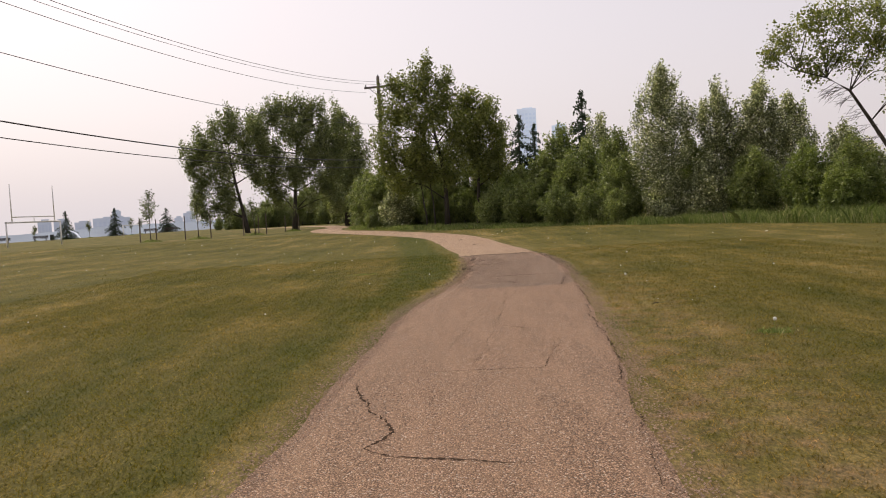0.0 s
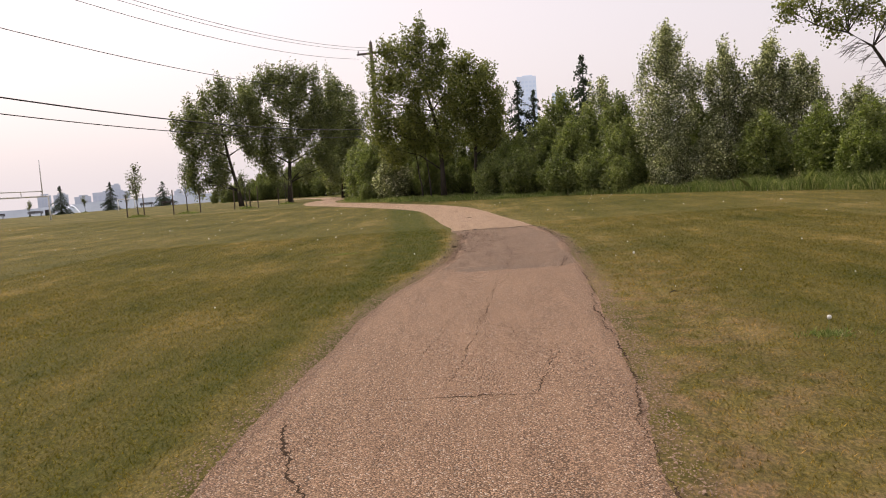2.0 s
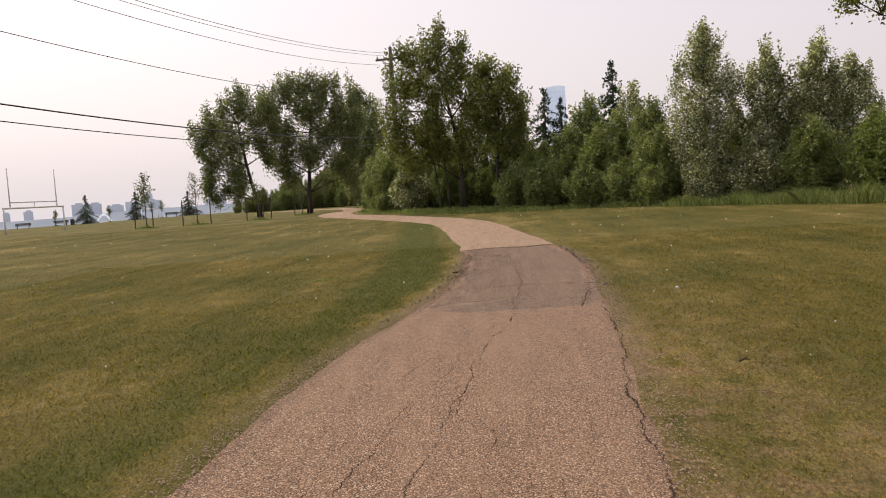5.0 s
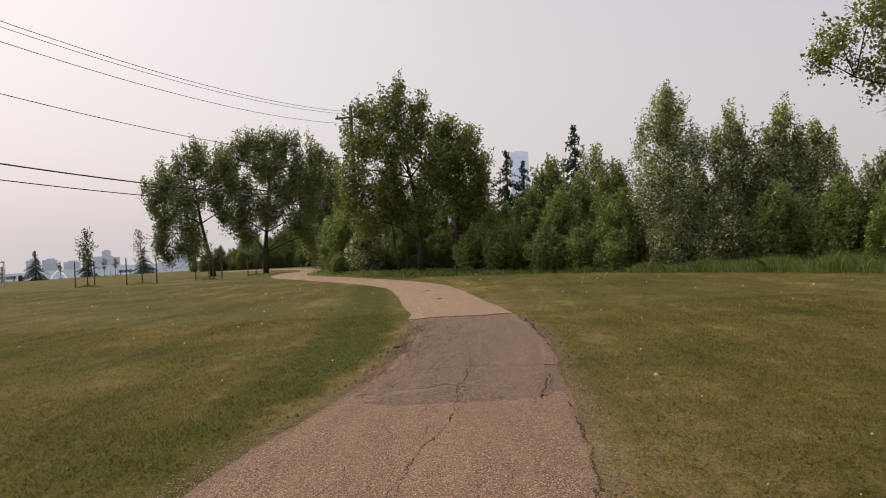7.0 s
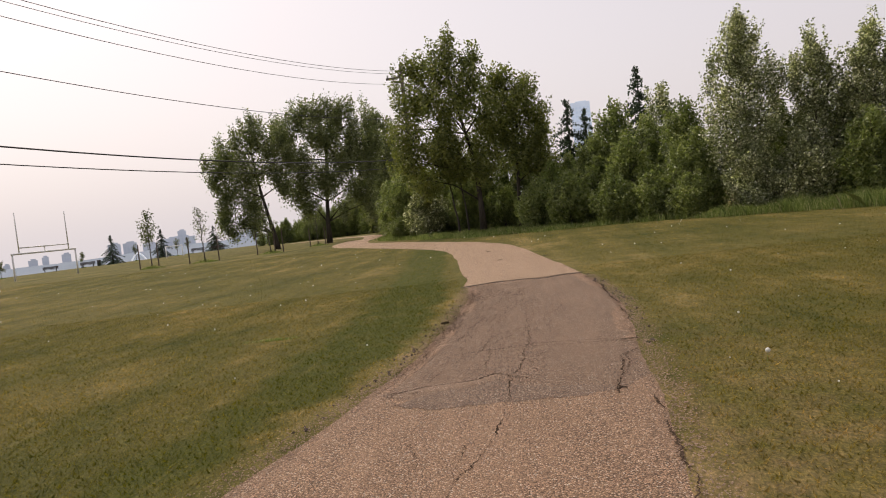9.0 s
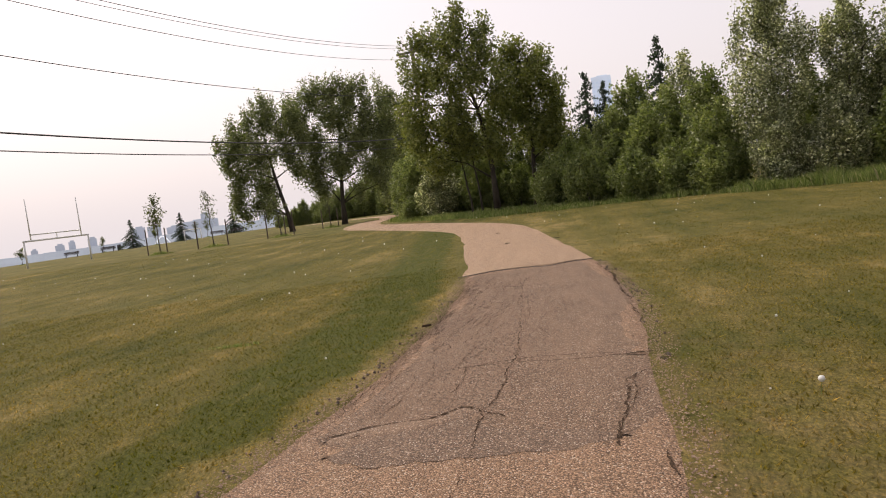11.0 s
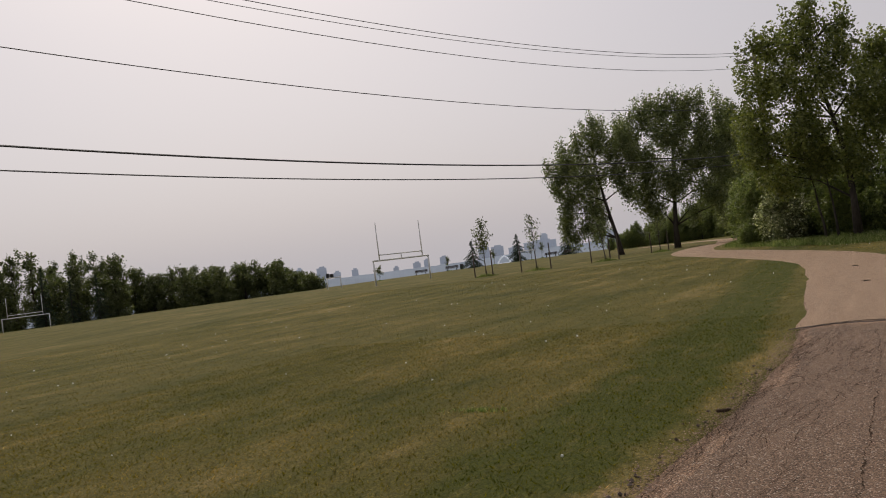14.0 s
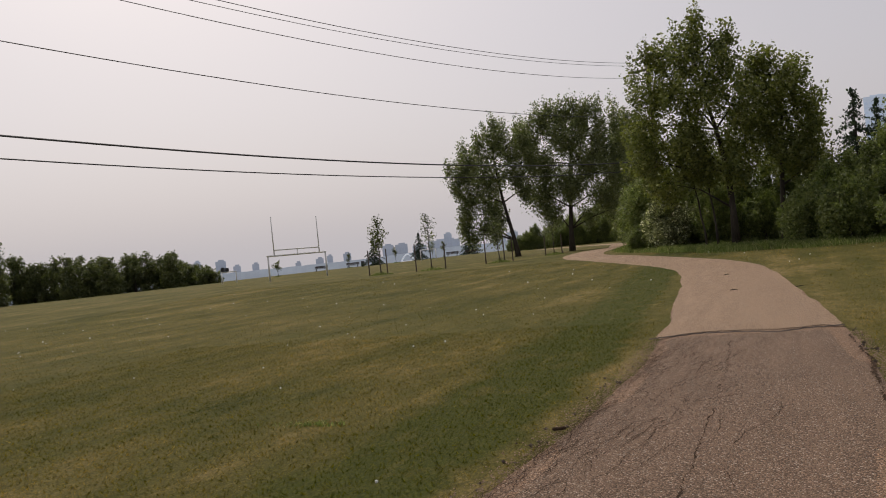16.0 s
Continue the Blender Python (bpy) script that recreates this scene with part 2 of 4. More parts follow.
BARK = make_bark("poplar_bark", (0.022, 0.018, 0.014), (0.085, 0.072, 0.057))
TWIG = make_bark("grey_twig", (0.06, 0.052, 0.042), (0.16, 0.14, 0.115))
LEAF_DARK = make_leaf("poplar_leaf", (0.055, 0.072, 0.032), (0.135, 0.152, 0.066), (0.24, 0.25, 0.15), 0.10)
# paler copy of poplar_leaf: aerial haze painted into the leaf colour
LEAF_POPLAR = make_leaf("hazy_poplar_leaf", (0.082, 0.102, 0.05), (0.20, 0.222, 0.104), (0.34, 0.36, 0.22), 0.13)
LEAF_MAPLE = make_leaf("maple_leaf", (0.076, 0.095, 0.030), (0.201, 0.217, 0.068), (0.342, 0.342, 0.146), 0.08)
# palest leaves: white undersides, plus bright glints put into the colour
LEAF_SILVER = make_leaf("silver_poplar_leaf", (0.088, 0.103, 0.058), (0.264, 0.279, 0.156), (0.871, 0.858, 0.726), 0.3)
LEAF_SHRUB = make_leaf("shrub_leaf", (0.077, 0.106, 0.038), (0.211, 0.242, 0.091), (0.394, 0.421, 0.211), 0.08)
LEAF_BRIGHT = make_leaf("bright_shrub_leaf", (0.083, 0.117, 0.031), (0.219, 0.260, 0.083), (0.410, 0.438, 0.205), 0.1)
NEEDLE = make_leaf("spruce_needle", (0.016, 0.029, 0.018), (0.036, 0.058, 0.036), (0.065, 0.091, 0.058), 0.1)
POLE_WOOD = make_bark("weathered_pole", (0.07, 0.058, 0.05), (0.16, 0.135, 0.115))
WIRE = plain("wire", (0.03, 0.03, 0.032), 0.6)
WIRE_PALE = plain("aluminium_wire", (0.14, 0.14, 0.15), 0.5)
WHITE = plain("white_paint", (0.75, 0.75, 0.72), 0.5, vary=0.1)
STAKE = plain("stake_wood", (0.11, 0.085, 0.065), 0.9)
BENCH = plain("bench_wood", (0.06, 0.045, 0.035), 0.8)
DARK = plain("dark_metal", (0.03, 0.03, 0.03), 0.6)
GLASSY = plain("insulator", (0.25, 0.25, 0.26), 0.3)
PETAL = plain("seed_head", (0.72, 0.72, 0.68), 0.9)
# smoke haze painted in: these far surfaces are paled and glow faintly
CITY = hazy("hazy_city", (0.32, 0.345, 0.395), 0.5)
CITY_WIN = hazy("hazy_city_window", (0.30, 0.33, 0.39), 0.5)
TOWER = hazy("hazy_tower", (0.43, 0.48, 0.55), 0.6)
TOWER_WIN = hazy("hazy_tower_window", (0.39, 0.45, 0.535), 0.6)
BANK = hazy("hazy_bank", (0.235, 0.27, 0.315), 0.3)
ARCH = hazy("hazy_arch", (0.6, 0.62, 0.66), 0.62)


# ---- mesh helpers ----
def mesh_of(name, verts, faces, mats, index=None, smooth=False):
    me = bpy.data.meshes.new(name)
    me.from_pydata([tuple(v) for v in verts], [], faces)
    for m in mats if isinstance(mats, (list, tuple)) else [mats]:
        me.materials.append(m)
    if index is not None:
        me.polygons.foreach_set("material_index", index)
    if smooth:
        me.polygons.foreach_set("use_smooth", [True] * len(me.polygons))
    me.update()
    return me


def mesh_np(name, co, size, mat):
    """A mesh of separate faces: co is (faces * size, 3)."""
    me = bpy.data.meshes.new(name)
    n = len(co)
    f = n // size
    me.vertices.add(n)
    me.vertices.foreach_set("co", np.ascontiguousarray(co, dtype=np.float32).ravel())
    me.loops.add(n)
    me.loops.foreach_set("vertex_index", np.arange(n, dtype=np.int32))
    me.polygons.add(f)
    me.polygons.foreach_set("loop_start", np.arange(0, n, size, dtype=np.int32))
    me.materials.append(mat)
    me.update(calc_edges=True)
    return me


def part(name, bm, material, parent, label="", smooth=False):
    if isinstance(bm, bpy.types.Mesh):
        me = bm
    else:
        me = bpy.data.meshes.new(name)
        bm.to_mesh(me)
        bm.free()
        if smooth:
            me.polygons.foreach_set("use_smooth", [True] * len(me.polygons))
    if material and not me.materials:
        me.materials.append(material)
    ob = new(name, me)
    ob.parent = parent
    if label:
        tagged(ob, label)
    return ob


def thing(name, at, label, category, group="", kind=""):
    ob = new(name)
    ob.location = at
    return tagged(ob, label, category, group, kind)


def box(bm, c, s, turn=0.0, bevel=0.0):
    r = bmesh.ops.create_cube(bm, size=1.0, matrix=Matrix.Translation(c) @ Matrix.Rotation(turn, 4, "Z") @ Matrix.Diagonal((*s, 1)))
    if bevel:
        edges = {e for v in r["verts"] for e in v.link_edges}
        bmesh.ops.bevel(bm, geom=list(edges), offset=bevel, segments=2, affect="EDGES", clamp_overlap=True)
    return bm


def tube(bm, pts, radii, sides=7):
    """A tapered tube along points."""
    pts = [Vector(p) for p in pts]
    rings = []
    for i, p in enumerate(pts):
        d = (pts[min(i + 1, len(pts) - 1)] - pts[max(i - 1, 0)]).normalized()
        a = d.orthogonal().normalized() if abs(d.z) < 0.9 else d.cross(Vector((0, 1, 0))).normalized()
        b = d.cross(a)
        rings.append([bm.verts.new(p + radii[i] * (math.cos(t) * a + math.sin(t) * b)) for t in [k * math.tau / sides for k in range(sides)]])
    for r0, r1 in zip(rings, rings[1:]):
        for k in range(sides):
            bm.faces.new((r0[k], r0[(k + 1) % sides], r1[(k + 1) % sides], r1[k]))
    bm.faces.new(rings[0][::-1])
    bm.faces.new(rings[-1])
    return bm


def smoothstep(a, b, v):
    t = np.clip((v - a) / (b - a), 0, 1)
    return t * t * (3 - 2 * t)


# ---- ground ----
CENTRE = np.array([(-0.5, -30), (-0.45, -12), (-0.35, 0), (-0.2, 5.8), (0.17, 9.6), (0.52, 13.4), (0.87, 16.5), (1.06, 19.4), (1.17, 22.2), (1.02, 25.5),
                   (0.8, 27.5), (0.45, 31.4), (0.08, 34.8), (-0.35, 37.4), (-1.2, 40.0), (-2.4, 42.4), (-3.7, 44.8), (-5.6, 48.4), (-7.6, 52.4), (-9.1, 57.5), (-10.0, 63), (-10.6, 70), (-11.2, 78), (-13, 88), (-15.2, 98), (-20, 108), (-29, 116)])
HEDGE = np.array([(31, 6), (21, 19), (15.4, 28), (13.7, 32.3), (11.7, 35.7), (8.9, 38.6), (6.4, 40.8), (4.1, 42.7), (1.6, 43.5), (-0.5, 44.5), (-2.2, 46.4), (-4.0, 49.6), (-5.7, 53), (-7.5, 58), (-8.4, 64), (-8.8, 72), (-9.2, 82), (-11, 94)])


def spline(pts, step):
    """A smooth line through the points, evenly stepped."""
    out = []
    n = len(pts)
    for i in range(n - 1):
        p0, p1, p2, p3 = pts[max(i - 1, 0)], pts[i], pts[i + 1], pts[min(i + 2, n - 1)]
        k = max(2, int(np.hypot(*(p2 - p1)) / step))
        for t in np.arange(k) / k:
            out.append(0.5 * (2 * p1 + (p2 - p0) * t + (2 * p0 - 5 * p1 + 4 * p2 - p3) * t**2 + (3 * p1 - p0 - 3 * p2 + p3) * t**3))
    out.append(pts[-1])
    return np.array(out)


def away(xy, line):
    """Distance of points to a line of points."""
    xy = np.atleast_2d(xy)
    best = np.full(len(xy), 1e9)
    for a, b in zip(line, line[1:]):
        d = b - a
        t = np.clip(((xy - a) @ d) / (d @ d), 0, 1)
        best = np.minimum(best, np.hypot(*(xy - a - t[:, None] * d).T))
    return best


PATH_LINE = spline(CENTRE, 1.0)


def ground_z(x, y):
    x, y = np.asarray(x, float), np.asarray(y, float)
    r = np.hypot(x, y - 20)
    z = -0.008 * np.maximum(0, -x - 45) * (r < 400)
    z = z + 0.3 * smoothstep(30, 52, y) * (1 - 0.7 * smoothstep(62, 85, y)) * (1 - smoothstep(90, 150, y))
    return z - 34 * smoothstep(165, 380, r)


def make_ground():
    rings = [0, 3, 6, *range(8, 72, 2), 77, 88, 100, 113, 124, 130, 137, 146, 158, 165, 180, 200, 240, 300, 400, 700, 1500, 4500]
    n = 96
    verts, faces, idx = [(0.0, 20.0, 0.0)], [], []
    for r in rings[1:]:
        for k in range(n):
            a = k * math.tau / n
            x, y = r * math.sin(a), 20 + r * math.cos(a)
            verts.append((x, y, float(ground_z(x, y))))
    for k in range(n):
        faces.append((0, 1 + (k + 1) % n, 1 + k))
        idx.append(0)
    for i in range(len(rings) - 2):
        for k in range(n):
            a, b = 1 + i * n + k, 1 + i * n + (k + 1) % n
            faces.append((a, b, b + n, a + n))
            # outer rings: valley floor, distance haze put into its glowing colour
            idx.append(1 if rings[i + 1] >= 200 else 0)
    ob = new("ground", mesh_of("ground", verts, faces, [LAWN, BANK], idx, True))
    tagged(ob, "mown green and straw-coloured park lawn with dry patches", "lawn", kind="structure")


make_ground()


# half widths of the path along y
EDGE_L = ([-30, 7, 8.3, 9.8, 11.5, 12.8, 14.5, 16, 18, 21, 24, 40], [1.17, 1.17, 1.25, 1.33, 1.39, 1.40, 1.27, 1.14, 1.05, 1.07, 1.12, 1.13])
EDGE_R = ([-30, 6, 7.6, 10.3, 12.5, 14.6, 17, 20.4, 23, 27], [1.27, 1.27, 1.28, 1.36, 1.38, 1.34, 1.28, 1.31, 1.18, 1.25])


def strip(line, lo, hi, z, cols, jag, seed, name, mat, y_range=None, front=()):
    """A ribbon along the line out to its borders, lo and hi beyond them (to its left negative), with ragged borders."""
    rng = np.random.default_rng(seed)
    if y_range:
        line = line[(line[:, 1] >= y_range[0]) & (line[:, 1] <= y_range[1])]
    d = np.gradient(line, axis=0)
    d /= np.hypot(*d.T)[:, None]
    nrm = np.stack([d[:, 1], -d[:, 0]], 1)
    ja, jb = (np.convolve(rng.normal(0, jag, len(line) + 4), np.ones(5) / 2.2, "valid") for _ in range(2))
    wide_l, wide_r = np.interp(line[:, 1], *EDGE_L), np.interp(line[:, 1], *EDGE_R)
    verts, faces = [], []
    for i, p in enumerate(line):
        for c in range(cols + 1):
            w = c / cols
            off = (lo - wide_l[i] + ja[i]) * (1 - w) + (hi + wide_r[i] + jb[i]) * w
            q = p + nrm[i] * off
            if front and i < 5:
                q = q + d[i] * front[c] * (1 - i / 5)
            crown = 0.012 * (1 - (2 * w - 1) ** 2) - ((z + 0.012) if c in (0, cols) else 0) - (0.01 if y_range and i == 0 else 0)
            verts.append((q[0], q[1], float(ground_z(*q)) + z + crown))
    for i in range(len(line) - 1):
        for c in range(cols):
            a = i * (cols + 1) + c
            faces.append((a, a + 1, a + cols + 2, a + cols + 1))
    return new(name, mesh_of(name, verts, faces, mat, smooth=True))


FINE = spline(CENTRE, 0.25)
path = strip(FINE, 0.0, 0.0, 0.012, 8, 0.022, 3, "path", ASPHALT)
tagged(path, "pinkish-brown chip-sealed asphalt footpath with cracked edges", "path", kind="structure")
patch = strip(FINE, 0.05, -0.03, 0.0155, 8, 0.015, 5, "path_patch", PATCH, (15.1, 24.1), (0.45, 0.15, -0.05, 0.0, 0.03, -0.03, 0.02, -0.08, 0.3))
tagged(patch, "darker grey asphalt patch with fine cracking", "path", kind="structure")
far_seal = strip(FINE, 0.01, -0.03, 0.03, 8, 0.02, 8, "path_seal", PALE_SEAL, (24.2, 200), (-0.25, -0.05, 0.1, 0.12, 0.05, -0.05, 0.05, 0.2, 0.22))
tagged(far_seal, "smooth pale sandy-brown asphalt beyond the patch", "path", kind="structure")
verge = strip(FINE, -0.14, 0.14, 0.004, 2, 0.05, 7, "path_verge", SOIL)
tagged(verge, "dry worn soil verge under path edges", "verge", kind="structure")


# ---- trees ----
def leaves(name, rng, centres, spread, per, size, mat, droop=0.0, way=None, long=1.7):
    """A crown of many small separate leaves, set along shoots that thin out towards their tips."""
    n = len(centres) * per
    c = np.repeat(centres, per, 0)
    if way is None:
        c = c + rng.normal(0, 1, (n, 3)) * np.array([spread, spread, spread * 0.8])
    else:
        u = 1 - 2 * rng.beta(1.5, 1.15, (n, 1))
        c = c + np.repeat(way, per, 0) * (long * spread * (u - 0.35)) + (0.2 + 0.36 * (1 - u)) * spread * np.clip(rng.normal(0, 1, (n, 3)), -1.5, 1.5)
    nrm = rng.normal(0, 1, (n, 3)) + np.array([0, 0, 0.7])
    nrm /= np.linalg.norm(nrm, axis=1)[:, None]
    a = np.cross(nrm, rng.normal(0, 1, (n, 3)))
    a[:, 2] -= droop
    a /= np.linalg.norm(a, axis=1)[:, None]
    b = np.cross(nrm, a)
    s = size * rng.uniform(0.55, 1.35, (n, 1))
    co = np.stack([c - a * s * 0.5, c + b * s * 0.34 - a * s * 0.05, c + a * s * 0.5, c - b * s * 0.34 - a * s * 0.05], 1).reshape(-1, 3)
    return mesh_np(name, co, 4, mat)


def sprays(rng, blobs, count):
    """Spray centres, mostly in the outer shell of the blobs."""
    blobs = np.array(blobs, float)
    w = (blobs[:, 3] * blobs[:, 4] * blobs[:, 5]) ** 0.6
    pick = rng.choice(len(blobs), count, p=w / w.sum())
    d = rng.normal(0, 1, (count, 3))
    d /= np.linalg.norm(d, axis=1)[:, None]
    r = 0.95 * rng.uniform(0.15, 1, (count, 1)) ** 0.5
    return blobs[pick, :3] + d * r * blobs[pick, 3:], pick


def crown_blobs(rng, base, top, wide, n, lean=0.0, low=0.35, shoots=5):
    """Blobs that fill an uneven egg-shaped crown between two heights."""
    out = []
    for i in range(n):
        f = (i + rng.uniform(0.1, 0.9)) / n
        w = wide * (max(0.0, math.sin(math.pi * (low + f * (0.97 - low)))) ** 0.75 + 0.06)
        ang = i * 2.4 + rng.uniform(-0.5, 0.5)
        r = min(w * 0.55, max(0.25, w * rng.uniform(0.38, 0.6)))
        off = max(0.0, w - r) * rng.uniform(0.6, 1.1)
        z = base + (top - base) * f
        rz = min(r * rng.uniform(0.9, 1.4), max(0.3, top - z))
        out.append((math.cos(ang) * off + lean * f, math.sin(ang) * off * 0.9, z, r, r, rz))
    for i in range(shoots):
        f = i / max(1, shoots - 1)
        x = (2 * f - 1) * wide * 0.75 + rng.normal(0, 0.12)
        z = base + (top - base) * (0.97 - 0.36 * abs(2 * f - 1) ** 1.3) * rng.uniform(0.93, 1.05)
        out.append((x, rng.normal(0, wide * 0.3), z - 0.3, wide * 0.13, wide * 0.13, 0.13 * (top - base)))
    out.append((lean, 0, top - 0.7, wide * 0.16, wide * 0.16, 0.75))
    return out


def tree(name, at, label, category, blobs, seed, count, per, spread, size, mat, trunk_r, bark=BARK, trunk=None, twigs=0, group="", droop=0.0, limb=0.34, long=1.7, rise=0.7):
    """trunk > limbs, crown; blobs are given relative to the foot."""
    rng = np.random.default_rng(seed)
    z0 = float(ground_z(at[0], at[1]))
    root = thing(name, (at[0], at[1], z0), label, category, group)
    top = max(b[2] + 0.4 * b[5] for b in blobs)
    if trunk is None:
        lx = float(np.mean([b[0] for b in blobs]))
        ly = float(np.mean([b[1] for b in blobs]))
        trunk = [(lx * f**1.5 + rng.normal(0, 0.05 * f), ly * f**1.5 + rng.normal(0, 0.05 * f), top * 0.86 * f - 0.1 * (f == 0)) for f in np.linspace(0, 1, 7)]
    m = len(trunk)
    bm = tube(bmesh.new(), trunk, [trunk_r * (1.35 if i == 0 else 1.0) * (1 - 0.85 * i / (m - 1)) for i in range(m)], 9)
    part("trunk", bm, bark, root, smooth=True)
    tr = np.array(trunk)
    cen, pick = sprays(rng, blobs, count)
    for b in blobs:
        goal = np.array(b[:3])
        cost = np.linalg.norm(tr - goal, axis=1) + 3.0 * np.maximum(0, tr[:, 2] + 0.45 - goal[2])
        start = tr[1 + int(np.argmin(cost[1:]))]
        mid = (start + goal) / 2 + rng.normal(0, 0.12, 3) + np.array([0, 0, 0.12])
        rr = trunk_r * limb
        part("limb", tube(bmesh.new(), [start, mid, goal], [rr, rr * 0.6, rr * 0.22], 5), bark, root, smooth=True)
    bm = bmesh.new()
    hub = np.array([b[:3] for b in blobs])
    for i in rng.choice(count, min(count, twigs), replace=False):
        a, b = hub[pick[i]], cen[i]
        tube(bm, [a, (a + b) / 2 + rng.normal(0, 0.06, 3), b], [trunk_r * 0.11, trunk_r * 0.08, trunk_r * 0.03], 3)
    if twigs:
        tagged(part("twig", bm, bark, root), kind="stuff")
    else:
        bm.free()
    way = (cen - hub[pick]) * np.array([0.8, 0.8, 0.6])
    way = way / (np.linalg.norm(way, axis=1)[:, None] + 0.05) * 0.75 + np.array([0, 0, rise]) + rng.normal(0, 0.25, cen.shape)
    way /= np.linalg.norm(way, axis=1)[:, None]
    part("crown", leaves("crown", rng, cen, spread, per, size, mat, droop, way, long), None, root)
    return root


def spruce(at, height, wide, seed, label, fine=1.0):
    """A narrow conifer: straight stem with whorls of drooping, needled boughs."""
    rng = np.random.default_rng(seed)
    z0 = float(ground_z(*at))
    root = thing("spruce_tree", (*at, z0), label, "spruce")
    part("trunk", tube(bmesh.new(), [(0, 0, -0.1), (0.02, 0, height * 0.5), (0, 0, height)], [0.02 * height, 0.012 * height, 0.01], 7), BARK, root, smooth=True)
    cen, bm = [], bmesh.new()
    levels = int(9 + 1.9 * height)
    for k in range(levels):
        f = k / (levels - 1)
        z = height * (0.05 + 0.93 * f)
        reach = wide * (1 - f) ** 0.9 * rng.uniform(0.7, 1.1) + 0.05 * wide
        for j in range(int(4 + 4 * (1 - f))):
            ang = rng.uniform(0, math.tau)
            rr = reach * rng.uniform(0.6, 1.15)
            zb = z + height / levels * rng.uniform(-0.6, 0.6)
            tip = np.array([math.cos(ang) * rr, math.sin(ang) * rr, zb - 0.42 * rr])
            tube(bm, [(0, 0, zb), tip], [0.015, 0.006], 3)
            for q in np.linspace(0.12, 1.0, max(3, int(rr * 5))):
                cen.append(np.array([0, 0, zb]) * (1 - q) + tip * q + np.array([0, 0, 0.06 * rr * math.sin(q * 3.1)]))
    tagged(part("branchwork", bm, BARK, root), kind="stuff")
    part("needles", leaves("needles", rng, np.array(cen), 0.006 * height + 0.035, int(8 * fine), 0.012 * height + 0.08, NEEDLE, 0.5), None, root)
    return root


rng0 = np.random.default_rng(11)
# two tall poplars beside the far bend
tree("poplar_tree", (-21.2, 82.3), "tall leaning poplar with dark green ragged crown", "tree",
     [(-1.2, 0, 11.3, 1.6, 1.8, 1.5), (0.3, 0.3, 10.0, 1.9, 2, 1.6), (-3.2, 0, 9.2, 2.0, 2, 1.5), (-4.6, 0.4, 8.6, 1.4, 1.6, 1.1), (-1.6, -0.8, 7.6, 2.2, 2.2, 1.7),
      (-4.0, 0.2, 6.2, 1.6, 1.8, 1.5), (-4.4, 0, 4.4, 1.2, 1.3, 1.3), (-2.2, 0.6, 5.0, 1.6, 1.6, 1.3), (-1.4, -0.4, 3.6, 1.2, 1.2, 1.2), (0.6, 0.5, 7.6, 1.3, 1.5, 1.6), (-3.0, 0.3, 3.2, 0.9, 0.9, 0.9), (-4.9, 0.2, 3.3, 0.8, 0.9, 0.9), (-4.0, 0, 2.4, 0.7, 0.8, 0.7), (-2.0, 0.2, 2.5, 0.8, 0.9, 0.7), (-5.4, 0.3, 7.4, 0.9, 1.0, 1.0), (-0.9, 0, 12.4, 0.6, 0.7, 0.8), (-2.8, 0, 10.9, 0.8, 0.9, 1.0), (1.6, 0.2, 10.9, 0.8, 0.9, 1.3), (2.2, 0.3, 8.8, 1.0, 1.1, 1.2), (1.3, 0, 6.0, 0.9, 1.0, 0.9), (-5.9, 0.1, 9.0, 0.45, 0.5, 0.7), (-4.4, 0, 10.4, 0.5, 0.6, 0.9)],
     21, 1350, 30, 0.31, 0.18, LEAF_POPLAR, 0.22, long=3.0, rise=1.2, trunk=[(0.1, 0, -0.1), (-0.1, 0, 1.5), (-0.45, 0, 3.2), (-0.8, 0, 5.0), (-1.1, 0, 7.0), (-1.3, 0, 9.0), (-1.3, 0, 11.0)], twigs=60)
tree("poplar_tree", (-16.8, 85), "tall dark poplar with broad rounded crown", "tree",
     [(0.2, 0, 12.9, 1.1, 1.3, 1.1), (-1.5, 0, 12.6, 1.3, 1.5, 1.3), (1.9, 0.2, 12.4, 1.0, 1.2, 1.6), (3.5, 0, 12.3, 0.65, 0.8, 1.5), (4.9, 0, 11.7, 0.65, 0.8, 1.8), (5.7, 0.2, 9.4, 0.7, 0.8, 1.5), (-3.9, 0, 11.6, 0.7, 0.8, 1.2), (-3.2, 0, 10.8, 1.5, 1.8, 1.5), (0.6, -0.5, 10.6, 2.4, 2.4, 1.8), (3.4, 0, 10.2, 1.2, 1.4, 1.5),
      (4.6, 0.3, 9.2, 1.0, 1.2, 1.6), (-2.0, 0.4, 8.4, 2.0, 2, 1.7), (2.4, 0, 8.4, 2.1, 2.1, 1.7), (4.7, 0, 7.2, 1.4, 1.5, 1.6), (-2.4, 0, 5.8, 1.9, 1.9, 1.6), (0.6, -0.6, 6.4, 2.0, 2.0, 1.7),
      (3.4, 0.2, 5.2, 1.8, 1.8, 1.4), (-1.6, 0, 4.0, 1.5, 1.5, 1.1), (4.6, 0.2, 3.6, 1.3, 1.4, 1.2), (1.8, 0.2, 3.6, 1.2, 1.2, 0.9), (-1.0, 0, 13.4, 0.4, 0.5, 0.8), (1.2, 0, 13.5, 0.4, 0.5, 0.8), (2.6, 0, 13.0, 0.4, 0.5, 0.9), (-2.8, 0, 12.5, 0.4, 0.5, 0.8)],
     22, 2050, 30, 0.31, 0.18, LEAF_POPLAR, 0.24, twigs=60, long=3.2, rise=1.3)
